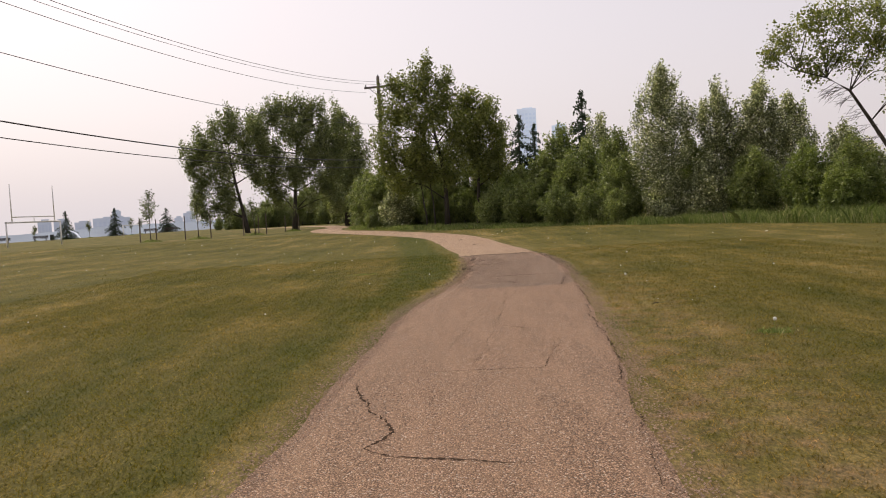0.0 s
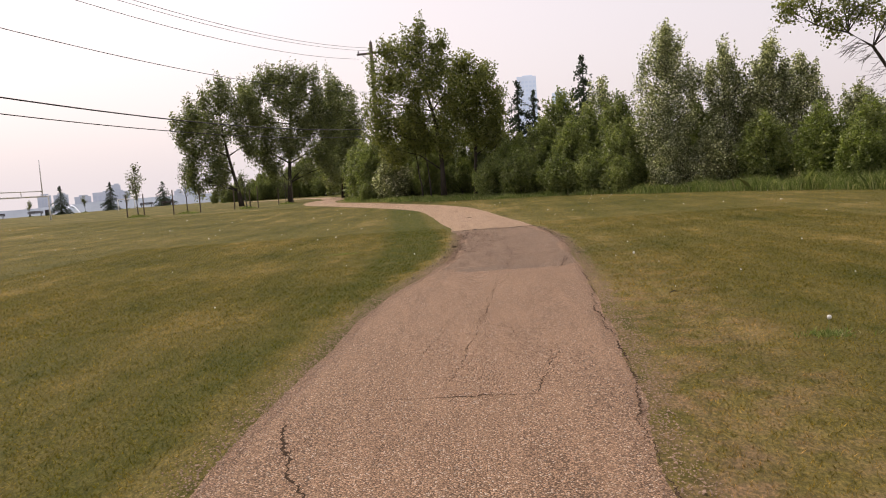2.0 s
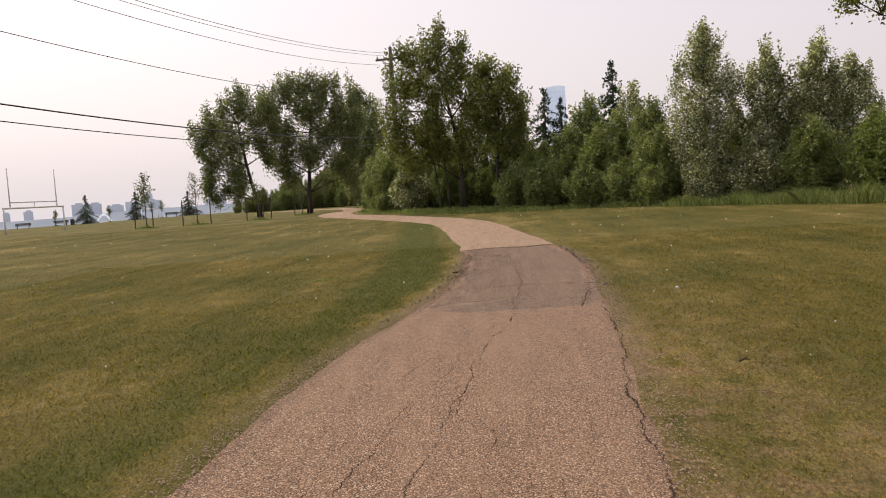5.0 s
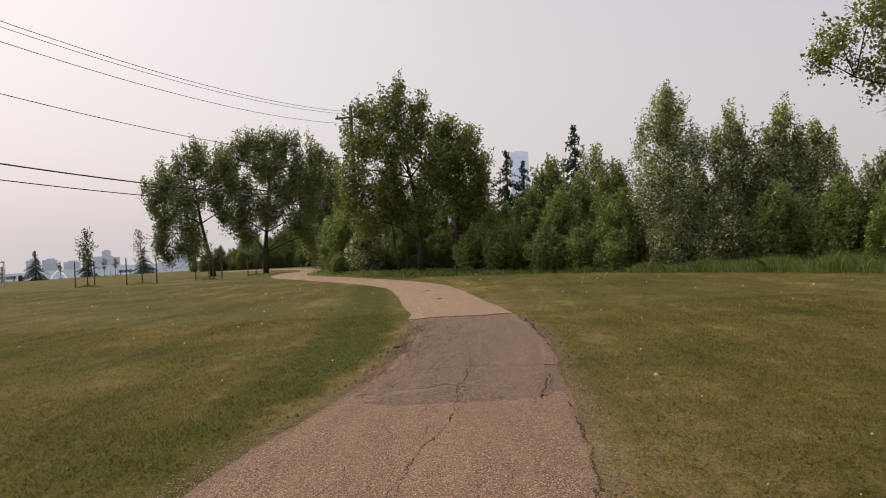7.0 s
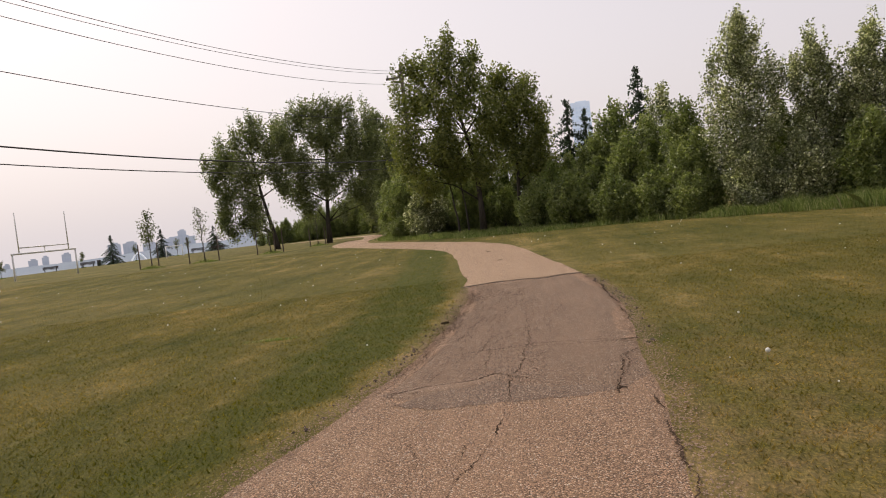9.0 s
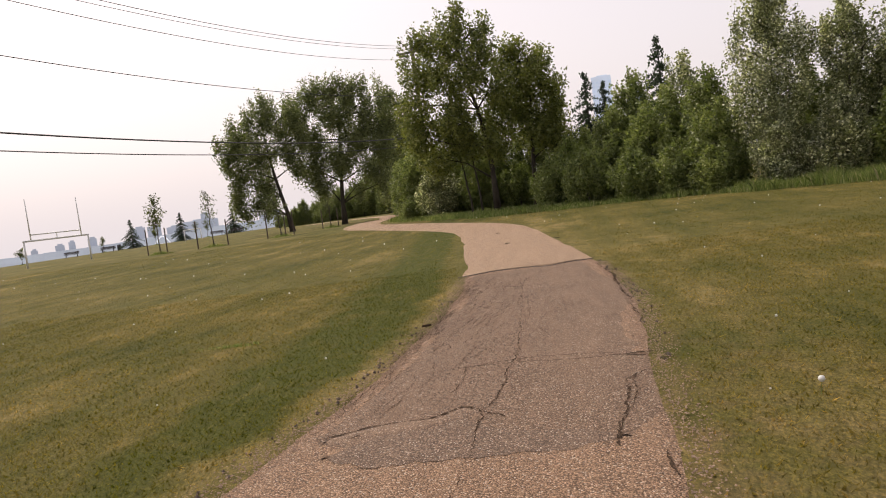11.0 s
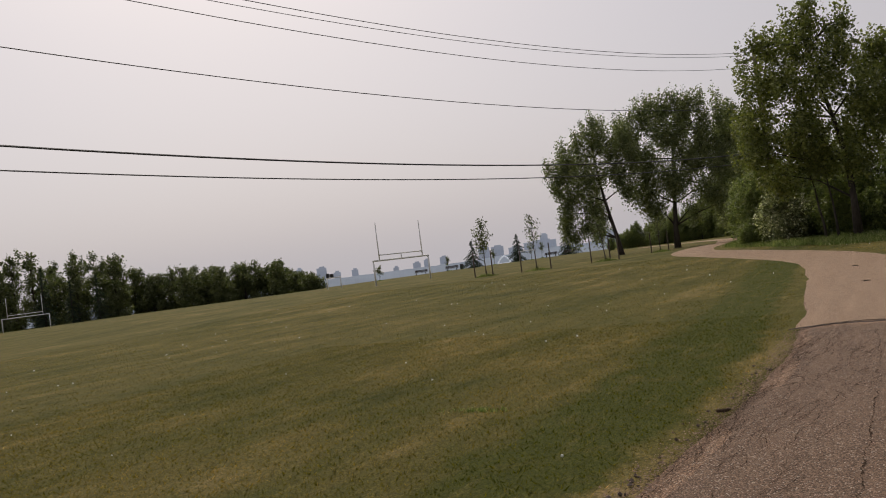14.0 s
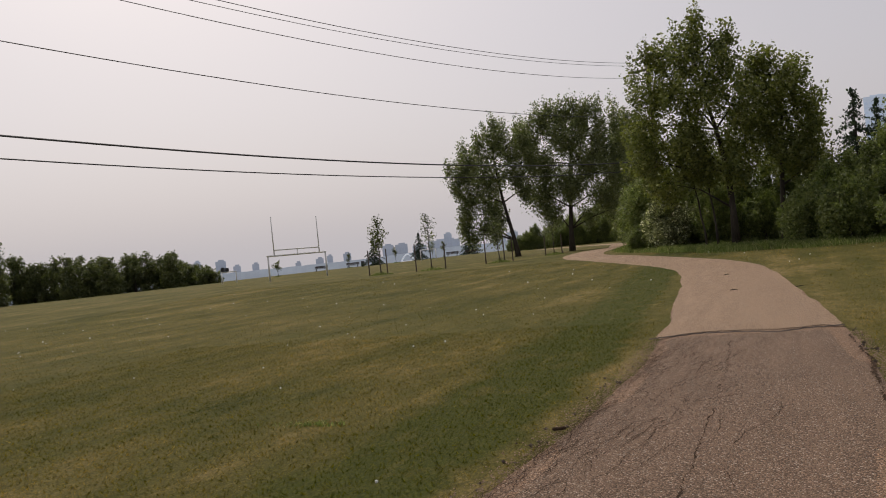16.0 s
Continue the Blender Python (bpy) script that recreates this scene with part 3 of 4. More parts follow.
tree("poplar_tree", (-12.6, 95), "poplar half hidden behind nearer trees", "tree", crown_blobs(np.random.default_rng(5), 2.0, 13.4, 4.2, 16, low=0.38), 23, 1000, 32, 0.36, 0.22, LEAF_POPLAR, 0.3, long=2.3, rise=0.9)
# the clump at the inside of the bend
tree("maple_tree", (-0.5, 49.6), "leafy green maple with uneven upright crown", "tree",
     [(-0.9, 0, 9.2, 0.6, 0.7, 0.75), (-2.6, 0.2, 8.6, 0.6, 0.7, 0.7), (-1.6, 0, 8.4, 1.3, 1.4, 1.0), (0.2, 0.2, 8.8, 0.7, 0.8, 0.8), (-0.2, -0.2, 7.6, 1.3, 1.4, 1.1), (-2.7, 0, 7.2, 1.3, 1.4, 1.1), (-1.3, -0.6, 6.4, 1.6, 1.6, 1.2),
      (-3.3, 0.2, 5.6, 1.2, 1.3, 1.2), (0.6, 0, 6.0, 1.3, 1.4, 1.3), (-3.4, 0, 4.2, 1.2, 1.3, 1.1), (-1.6, -0.4, 4.6, 1.5, 1.5, 1.1), (0.5, 0.3, 4.4, 1.2, 1.3, 1.0), (-2.6, 0.4, 3.0, 1.2, 1.3, 0.9), (0.2, -0.3, 3.3, 1.0, 1.1, 0.7), (-1.0, 0.2, 3.4, 1.1, 1.1, 0.8), (-0.8, 0, 9.9, 0.3, 0.35, 0.6), (-1.6, 0.1, 9.3, 0.25, 0.3, 0.6), (-2.9, 0, 9.0, 0.28, 0.3, 0.6), (0.5, 0, 8.9, 0.28, 0.3, 0.6), (-3.5, 0, 8.3, 0.3, 0.35, 0.6)],
     24, 1200, 32, 0.24, 0.13, LEAF_MAPLE, 0.15, long=2.1, rise=0.8, trunk=[(0, 0, -0.1), (0, 0, 1.6), (-0.05, 0, 3.2), (-0.35, 0, 5.0), (-0.7, 0, 6.6), (-0.95, 0, 8.0), (-1.1, 0, 9.3)], twigs=80)
tree("maple_tree", (1.4, 50.8), "green maple with full rounded crown", "tree",
     [(-0.2, 0, 7.9, 0.8, 0.9, 0.6), (-0.9, 0, 7.3, 0.9, 1, 0.9), (0.8, 0.2, 7.2, 0.9, 1.1, 0.8), (0.2, -0.3, 6.4, 1.3, 1.4, 1.0), (1.3, 0, 5.9, 0.9, 1.1, 1.0), (-0.3, 0, 5.2, 1.4, 1.4, 1.0), (1.2, 0.2, 4.6, 1.0, 1.2, 1.0), (0.4, 0, 3.7, 1.4, 1.4, 0.9), (1.5, -0.3, 3.2, 1.0, 1.1, 0.9)],
     25, 700, 34, 0.23, 0.13, LEAF_MAPLE, 0.13, twigs=60, long=2.1, rise=0.8)
for i, (x, y, h, lean) in enumerate([(-1.25, 49.9, 5.2, -0.5), (-1.75, 50.2, 4.8, -0.7), (2.5, 50.2, 4.6, 0.3)]):
    tree("young_maple_tree", (x, y), "slender young maple with a thin bare stem", "tree",
         [(lean, 0, h, 0.5, 0.5, 0.6), (lean * 0.8 - 0.3, 0.2, h - 0.9, 0.5, 0.5, 0.5), (lean * 0.7 + 0.3, -0.2, h - 1.5, 0.4, 0.4, 0.4)], 26 + 100 * i, 60, 26, 0.22, 0.12, LEAF_MAPLE, 0.055, twigs=20, group="slender young maples")
# poplars over the hedge
for x, y, h, w, n, sd, cnt in [(10.5, 42.0, 7.5, 2.05, 16, 2, 900), (13.3, 42.4, 6.5, 1.7, 13, 3, 620), (14.9, 41.0, 6.4, 1.45, 12, 4, 560), (16.6, 41.6, 5.7, 1.6, 12, 7, 560), (18.4, 40.0, 3.9, 1.6, 12, 8, 480)]:
    tree("silver_poplar_tree", (x, y), "young poplar with pale wind-turned leaves", "tree", crown_blobs(np.random.default_rng(sd), 0.9, h + 0.25, w, n, low=0.42, shoots=13), 24 + sd, cnt, 34, 0.17, 0.105, LEAF_SILVER, 0.09, TWIG, twigs=150, group="hedge poplars", long=2.7, rise=1.5)
tree("silver_poplar_tree", (8.6, 48.5), "thin poplar with sparse pale leaves", "tree", crown_blobs(np.random.default_rng(6), 2.6, 6.2, 1.2, 9, low=0.3, shoots=7), 29, 190, 26, 0.2, 0.12, LEAF_SILVER, 0.07, TWIG, twigs=60)


def leaning_ash():
    """The tree that leans out over the lawn, with a ragged open crown and dead lower twigs."""
    k = 0.88
    blobs = [(-5.6, 0, 6.2, 0.5, 0.8, 0.45), (-4.9, 0.3, 6.8, 0.7, 0.9, 0.55), (-4.2, -0.2, 7.3, 0.8, 1, 0.5), (-3.0, 0.2, 7.6, 0.9, 1.1, 0.55), (-4.5, 0, 5.9, 0.6, 0.8, 0.4), (-1.8, 0, 7.5, 0.9, 1.1, 0.7),
             (-3.0, -0.4, 6.7, 0.7, 0.9, 0.5), (-0.6, 0.2, 7.0, 1.0, 1.2, 0.9), (-1.6, 0, 6.4, 0.7, 0.8, 0.5), (0.4, 0, 6.0, 1.0, 1.2, 1.0), (-0.3, 0.3, 5.2, 0.7, 0.8, 0.7), (1.3, 0, 4.8, 1.1, 1.2, 1.0), (0.9, 0.2, 3.6, 1.0, 1.1, 0.9), (-3.8, 0.1, 6.5, 0.6, 0.8, 0.5), (-3.9, 0.2, 5.6, 0.5, 0.6, 0.35),
             (-2.4, 0.1, 5.8, 0.6, 0.7, 0.5), (-1.2, 0, 5.4, 0.7, 0.8, 0.6), (-1.0, 0.2, 4.4, 0.6, 0.7, 0.6), (-0.2, 0, 4.0, 0.7, 0.8, 0.7), (-2.0, 0, 6.6, 0.7, 0.8, 0.5), (-3.3, 0, 6.0, 0.5, 0.6, 0.4)]
    line = [(0, 0, -0.1), (-0.6, 0, 1.1), (-1.4, 0, 2.3), (-2.2, 0, 3.6), (-2.9, 0, 4.7), (-3.7, 0, 5.2), (-4.7, 0, 5.5)]
    shrink = lambda p: (p[0] * k, p[1], (p[2] - 1.37) * k + 1.37 if p[2] > 1.2 else p[2], *[v * k for v in p[3:]])
    root = tree("ash_tree", (14.9, 27.0), "leaning tree with bare dead twigs and open crown", "tree", [shrink(b) for b in blobs], 31, 800, 24, 0.19, 0.09, LEAF_MAPLE, 0.095, long=2.0, trunk=[shrink(p) for p in line], twigs=160, limb=0.22)
    rng, bm = np.random.default_rng(38), bmesh.new()
    for i in range(26):
        p = np.array([rng.uniform(-3.1, -1.6), rng.normal(0, 0.15), 0])
        p[2] = np.interp(p[0], [-3.3, -2.6, -1.9, -1.2], [4.7, 4.3, 3.3, 2.2])
        q = p + np.array([-rng.uniform(0.3, 0.8), rng.normal(0, 0.2), rng.uniform(-0.35, 0.1)])
        tube(bm, [p, (p + q) / 2 + rng.normal(0, 0.04, 3), q], [0.009, 0.007, 0.003], 4)
        for j in range(3):
            m = p + (q - p) * rng.uniform(0.3, 0.9)
            tube(bm, [m, m + np.array([-rng.uniform(0.1, 0.3), rng.normal(0, 0.08), rng.uniform(-0.3, 0.05)])], [0.007, 0.003], 3)
    tagged(part("dead_twig", bm, TWIG, root), "bare grey dead twigs", kind="stuff")


leaning_ash()


# hedge of shrubs, built once in five kinds and set out in a row
def shrub_kinds():
    kinds = []
    for i, (h, w, mat, label) in enumerate([(3.9, 1.75, LEAF_SHRUB, "dense green shrub in a wild hedge"), (3.4, 1.6, LEAF_BRIGHT, "bright green shrub in a wild hedge"),
                                            (4.6, 1.8, LEAF_SHRUB, "tall dark green shrub in a wild hedge"), (3.1, 1.5, LEAF_SILVER, "grey-green shrub with pale leaves"),
                                            (2.3, 1.35, LEAF_SHRUB, "low leafy shrub at the hedge foot")]):
        b = crown_blobs(np.random.default_rng(40 + i), 0.5, h, w, 12, low=0.42)
        kinds.append(tree("hedge_shrub", (0, -60 - 6 * i), label, "shrub", b, 50 + i, 560, 34, 0.19, 0.115, mat, 0.06, TWIG, twigs=110, group="hedge shrubs", long=2.1, rise=0.9))
    return kinds


KINDS = shrub_kinds()
used = [False] * 5


def set_shrub(kind, x, y, s=1.0, turn=None):
    turn = rng0.uniform(0, 360) if turn is None else turn
    m = pose(x, y, float(ground_z(x, y)), 0, 0, turn)
    ob = KINDS[kind]
    if used[kind]:
        ob = copy_thing(ob, m)
    else:
        ob.matrix_basis = m
        used[kind] = True
    ob.scale = (s, s, s * rng0.uniform(0.92, 1.1))
    return ob


for x, y, k, s in [(5.1, 47.6, 2, 0.88), (7.6, 47.2, 2, 1.08), (6.4, 48.8, 2, 1.12), (4.0, 49.8, 2, 0.8), (6.4, 45.4, 0, 0.9), (3.2, 48.4, 1, 0.85), (8.4, 42.6, 0, 0.85), (8.8, 44.6, 2, 1.0), (12.0, 40.4, 3, 0.95), (10.0, 40.6, 3, 0.7), (13.7, 38.6, 0, 0.85), (12.4, 43.6, 2, 0.9), (14.6, 42.6, 0, 1.1),
                   (15.4, 37.0, 1, 0.9), (16.8, 35.6, 0, 0.9), (15.6, 34.2, 1, 0.7), (18.0, 32.6, 2, 0.75), (17.0, 31.0, 1, 0.65), (20.5, 28.5, 0, 0.9), (22.5, 24.5, 2, 0.9), (26, 20.5, 0, 1.0), (30, 16, 2, 1.0), (19.6, 40.2, 3, 1.0),
                   (13.0, 46.6, 2, 0.9), (16.0, 45.6, 2, 0.9), (21.5, 36.8, 2, 0.9), (6.6, 52.0, 2, 1.0), (-1.4, 52.5, 0, 0.8), (-3.6, 52.2, 3, 0.95), (-3.0, 54.5, 0, 0.95), (-4.9, 55.8, 0, 0.95), (-4.2, 58.5, 2, 1.0), (-6.4, 60.2, 0, 0.9), (-7.0, 66, 0, 1.1), (-7.4, 73, 2, 1.1),
                   (-7.6, 80, 0, 1.2), (-8.4, 88, 2, 1.2), (-0.6, 54.6, 2, 1.0), (1.4, 54.2, 0, 1.1), (-2.0, 57.5, 2, 1.15), (0.6, 52.6, 4, 0.9), (2.2, 49.6, 4, 0.9), (-5.3, 53.9, 4, 0.55), (8.0, 41.6, 4, 0.75), (5.4, 43.6, 4, 0.85), (3.6, 45.4, 4, 0.9), (6.8, 42.8, 4, 0.8), (2.4, 47.0, 4, 0.9),
                   (-7, 122, 2, 1.5)]:
    set_shrub(k, x, y, s)
for i in range(46):
    set_shrub((0, 2, 0, 2, 2)[i % 5], -39 + 0.75 * i + rng0.uniform(-0.5, 0.5), 133 + rng0.uniform(-3, 3), rng0.uniform(1.05, 1.45) * min(1.0, 0.5 + 0.025 * i))
for i, (x, y, h, w) in enumerate([(6.5, 79, 9.8, 3.6), (7.9, 78.5, 8.8, 3.6), (12.0, 75, 11.1, 4.0)]):
    spruce((x, y), h, w, 60 + i, "dark narrow spruce rising above the hedge")
for i, (x, y, h, w) in enumerate([(-72, 148, 5.2, 2.7), (-68, 160, 5.5, 2.6), (-62, 172, 5.2, 3.3)]):
    spruce((x, y), h, w, 70 + i, "small dark spruce at the field's edge", 1.6)
# far tree belt beyond the playing field
belt = np.random.default_rng(9)
for i in range(44):
    az = -67 + 26.5 * i / 43 + belt.uniform(-0.4, 0.4)
    d = 152 + belt.uniform(-5, 6)
    x, y = 1.7 + d * math.sin(radians(az)), 13.3 + d * math.cos(radians(az))
    h = float(np.interp(az, [-67, -61, -59.4, -58.3, -57.2, -55, -53, -51, -47, -44, -42.5, -40.5], [9, 10, 13, 12.5, 11, 12.5, 10.5, 7.2, 7.2, 7.0, 6.0, 3.6])) * belt.uniform(0.82, 1.06)
    tree("belt_tree", (x, y), "dark leafy tree in a far belt", "tree", crown_blobs(np.random.default_rng(90 + i), 0.2, h, 3.0, 9, low=0.5), 100 + i, 200, 26, 0.45, 0.34, LEAF_DARK, 0.2, group="far tree belt")
for i, (az, d, h) in enumerate([(-57.6, 144, 9.5), (-56.0, 144, 6.8), (-54.4, 144, 7.4)]):
    spruce((1.7 + d * math.sin(radians(az)), 13.3 + d * math.cos(radians(az))), h, 2.4, 80 + i, "dark spruce before the far tree belt", 0.7)


# ---- tall grass along the hedge, lawn blades, seed heads ----
def blades(name, xy, height, width, mat, rng, lean=0.35, bend=True):
    n = len(xy)
    h = height * rng.uniform(0.55, 1.15, (n, 1))
    a = rng.uniform(0, math.tau, n)
    side = np.stack([np.cos(a), np.sin(a), np.zeros(n)], 1) * width * rng.uniform(0.6, 1.3, (n, 1)) / 2
    tip = np.concatenate([rng.normal(0, lean, (n, 2)) * h, h], 1)
    base = np.concatenate([xy, ground_z(xy[:, 0], xy[:, 1])[:, None] - 0.004], 1)
    if not bend:
        return mesh_np(name, np.stack([base - side, base + side, base + tip], 1).reshape(-1, 3), 3, mat)
    mid = base + tip * np.array([0.3, 0.3, 0.6])
    return mesh_np(name, np.stack([base - side, base + side, mid + side * 0.7, base + tip, mid - side * 0.7], 1).reshape(-1, 3), 5, mat)


rg = np.random.default_rng(17)
hl = spline(HEDGE, 0.5)
hd = np.gradient(hl, axis=0)
hd /= np.hypot(*hd.T)[:, None]
hn = np.stack([-hd[:, 1], hd[:, 0]], 1) * -1.0


def hedge_grass(name, count, deep, height, width, label, seed, y_max=66):
    rng = np.random.default_rng(seed)
    keep = np.where(hl[:, 1] < y_max)[0]
    i = rng.choice(keep, count)
    off = rng.uniform(-0.2, deep, (count, 1)) + rng.normal(0, 0.12, (count, 1))
    xy = hl[i] + hn[i] * off + rng.uniform(-0.3, 0.3, (count, 2))
    tall = np.interp(xy[:, 0], [-8, -3, 1, 5, 9, 14, 30], [0.4, 0.5, 0.45, 0.45, 0.75, 1.1, 1.15])
    tall *= np.array([0.8 + 0.55 * noise.noise((p[0] * 0.7, p[1] * 0.7, 5.0)) + 0.25 * noise.noise((p[0] * 2.5, p[1] * 2.5, 9.0)) for p in xy])
    wave = np.array([noise.noise((p[0] * 0.5, p[1] * 0.5, 2.0)) for p in xy])
    keep = off[:, 0] > 0.35 + 0.6 * wave
    ob = new(name, blades(name, xy[keep], height * tall[keep][:, None], width, TALL, rng, 0.36))
    tagged(ob, label, "grass", kind="stuff")


hedge_grass("tall_grass", 120000, 3.0, 0.6, 0.014, "tall uncut grass along the hedge foot", 1)


def lawn_blades(name, count, x0, x1, y0, y1, height, width, seed):
    rng = np.random.default_rng(seed)
    xy = np.stack([rng.uniform(x0, x1, count), y0 + (y1 - y0) * rng.uniform(0, 1, count) ** 1.3], 1)
    d = away(xy, PATH_LINE)
    bare = (xy[:, 0] > 0.4) & (d < 2.3) & (rng.uniform(0, 1, count) < 0.25)
    right = xy[:, 0] > np.interp(xy[:, 1], CENTRE[:, 1], CENTRE[:, 0])
    keep = (d > np.where(right, np.interp(xy[:, 1], *EDGE_R) + 0.08, np.interp(xy[:, 1], *EDGE_L) + 0.1) + 0.09 * rng.normal(0, 1, count)) & ~bare
    ob = new(name, blades(name, xy[keep], height, width, BLADE, rng, 0.9, False))
    tagged(ob, "short mown grass blades, green and straw", "grass", kind="stuff")


lawn_blades("lawn_grass", 420000, -9, 9, 3.0, 26, 0.026, 0.009, 31)
lawn_blades("lawn_grass", 150000, -7, 6, 3.5, 17, 0.028, 0.006, 34)
lawn_blades("lawn_grass", 130000, -26, 18, 12, 50, 0.03, 0.022, 32)


def seed_heads(count, seed):
    rng = np.random.default_rng(seed)
    xy = np.stack([rng.uniform(-26, 13, count), rng.uniform(5, 46, count)], 1)
    xy = xy[(away(xy, PATH_LINE) > 1.6)]
    bm = bmesh.new()
    for x, y in xy:
        s = rng.uniform(0.0035, 0.008) * (1 + 0.04 * y)
        bmesh.ops.create_icosphere(bm, subdivisions=1, radius=s, matrix=Matrix.Translation((x, y, float(ground_z(x, y)) + rng.uniform(0.03, 0.08))))
    ob = part("seed_heads", bm, PETAL, None)
    tagged(ob, "small white clover and seed heads in the lawn", "flowers", kind="stuff")


seed_heads(260, 33)


# ---- path wear ----
def crack(points, width, seed):
    """A ragged open crack: a thin dark cleft along a line."""
    rng = np.random.default_rng(seed)
    line = spline(np.array(points, float), 0.022)
    d = np.gradient(line, axis=0)
    d /= np.hypot(*d.T)[:, None] + 1e-9
    nn = np.stack([-d[:, 1], d[:, 0]], 1)
    drift = np.cumsum(rng.normal(0, 0.009, len(line)))
    drift -= np.linspace(drift[0], drift[-1], len(line))
    line = line + nn * (0.6 * drift + rng.normal(0, 0.004, len(line)))[:, None]
    broken = np.interp(np.arange(len(line)), np.arange(0, len(line) + 12, 12), rng.choice([0.12, 0.5, 0.9, 1.2], len(range(0, len(line) + 12, 12))))
    w = broken * width * 0.55 * np.clip(rng.normal(0.9, 0.6, len(line)), 0.12, 2.2) * np.minimum(1, np.minimum(np.arange(len(line)) + 1, len(line) - np.arange(len(line))) / 4)
    c = np.interp(line[:, 1], FINE[:400, 1], FINE[:400, 0])
    inside = line[:, 1] > 15.05
    z = np.where(inside, 0.0325, 0.0262) - 0.012 * ((line[:, 0] - c - 0.03) / 1.2) ** 2
    v, f = [], []
    for i, p in enumerate(line):
        for q, dz in ((p - nn[i] * w[i] / 2, 0.0), (p, -0.001), (p + nn[i] * w[i] / 2, 0.0)):
            v.append((q[0], q[1], z[i] + dz))
    for i in range(len(line) - 1):
        f += [(3 * i, 3 * i + 1, 3 * i + 4, 3 * i + 3), (3 * i + 1, 3 * i + 2, 3 * i + 5, 3 * i + 4)]
    return part("crack", mesh_of("crack", v, f, CRACK), None, path)


for i, (w, pts) in enumerate([
        (0.035, [(-0.91, 8.3), (-0.72, 7.55), (-0.53, 6.95), (-0.54, 6.77), (-0.64, 6.54), (-0.49, 6.39)]), (0.04, [(-0.5, 6.4), (-0.26, 6.3), (0.01, 6.22), (0.32, 6.13)]),
        (0.02, [(-0.6, 8.7), (-0.15, 8.6), (0.32, 8.59), (0.65, 8.56)]), (0.008, [(0.58, 13.3), (0.37, 11.2), (0.26, 10.2), (0.07, 8.95)]), (0.01, [(0.05, 11.1), (-0.07, 10.3), (-0.18, 9.6)]),
        (0.01, [(0.9, 10), (0.63, 8.56)]), (0.02, [(2.08, 17.1), (1.75, 17.1), (1.3, 17.15), (0.66, 17.2)]), (0.04, [(2.1, 17.12), (1.9, 17.1)]), (0.02, [(2.0, 16.6), (1.87, 16.35), (1.8, 15.95), (1.66, 15.2)]),
        (0.03, [(-0.07, 15.7), (0.24, 15.86), (0.61, 15.92), (0.8, 16.09), (0.92, 15.9), (1.08, 15.76)]), (0.02, [(1.64, 15.07), (1.74, 15.81), (1.83, 16.38), (1.98, 16.6)]), (0.014, [(0.45, 17.16), (0.9, 17.24), (1.46, 17.26), (1.84, 17.17)]), (0.013, [(0.63, 13.58), (0.79, 14.08), (0.83, 14.61), (0.89, 15.35), (0.92, 15.9)]),
        (0.014, [(0.98, 23.5), (1.03, 21.4), (1.04, 20.0), (1.06, 18.0), (1.0, 17.3), (0.95, 16.4), (0.85, 15.9)]), (0.011, [(1.28, 18.9), (1.32, 19.2), (1.5, 19.75), (1.55, 20.2)]),
        (0.05, [(2.2, 23.6), (2.25, 22.8), (2.28, 20.8), (2.24, 19.5), (2.18, 18.4)]), (0.008, [(0.4, 11.1), (0.47, 12.0), (0.59, 13.2), (0.65, 14.2)]), (0.009, [(-0.04, 10.7), (0.04, 11.2), (0.1, 11.5)]),
        (0.012, [(0.4, 11), (0.55, 10.8), (0.7, 10.7), (0.86, 10.6)]), (0.022, [(1.62, 12.5), (1.32, 9.9), (1.14, 8.5), (1.02, 7.6), (0.97, 6.7), (0.88, 5.8), (0.8, 4.5)]), (0.02, [(1.9, 15.5), (1.75, 13.8), (1.62, 12.4)])]):
    crack(pts, w, 200 + i)


def band(name, x0, x1, back, front, mat, seed):
    """A thin skin of filler across the path between two ragged lines, y over x."""
    v, f = [], []
    for i in range(61):
        u = i / 60
        x = x0 + (x1 - x0) * u
        c = float(np.interp(0.5 * (back(x) + front(x)), FINE[:400, 1], FINE[:400, 0]))
        fade = min(1.0, 6 * u, 6 * (1 - u))
        for k in range(4):
            y = back(x) + (front(x) - back(x)) * (0.5 + (k / 3 - 0.5) * fade) + 0.05 * noise.noise((x * 9, k, seed)) + 0.03 * noise.noise((x * 31, k, seed))
            v.append((x, y, 0.0305 - (0.004 if k in (0, 3) else 0) - 0.012 * ((x - c - 0.03) / 1.2) ** 2))
    for i in range(60):
        for k in range(3):
            p = 4 * i + k
            f.append((p, p + 4, p + 5, p + 1))
    part(name, mesh_of(name, v, f, mat, smooth=True), None, patch)


LIP = lambda x: float(np.interp(x, [-0.07, 0.24, 0.61, 0.8, 0.92, 1.08, 1.75], [15.7, 15.86, 15.92, 16.09, 15.9, 15.76, 15.6]))
band("scraped_lip", -0.02, 0.95, LIP, lambda x: LIP(x) - 0.17, SCRAPED, 3)
band("tar_band", 0.05, 1.72, lambda x: LIP(x) - 0.2, lambda x: 15.12, FILLER, 5)


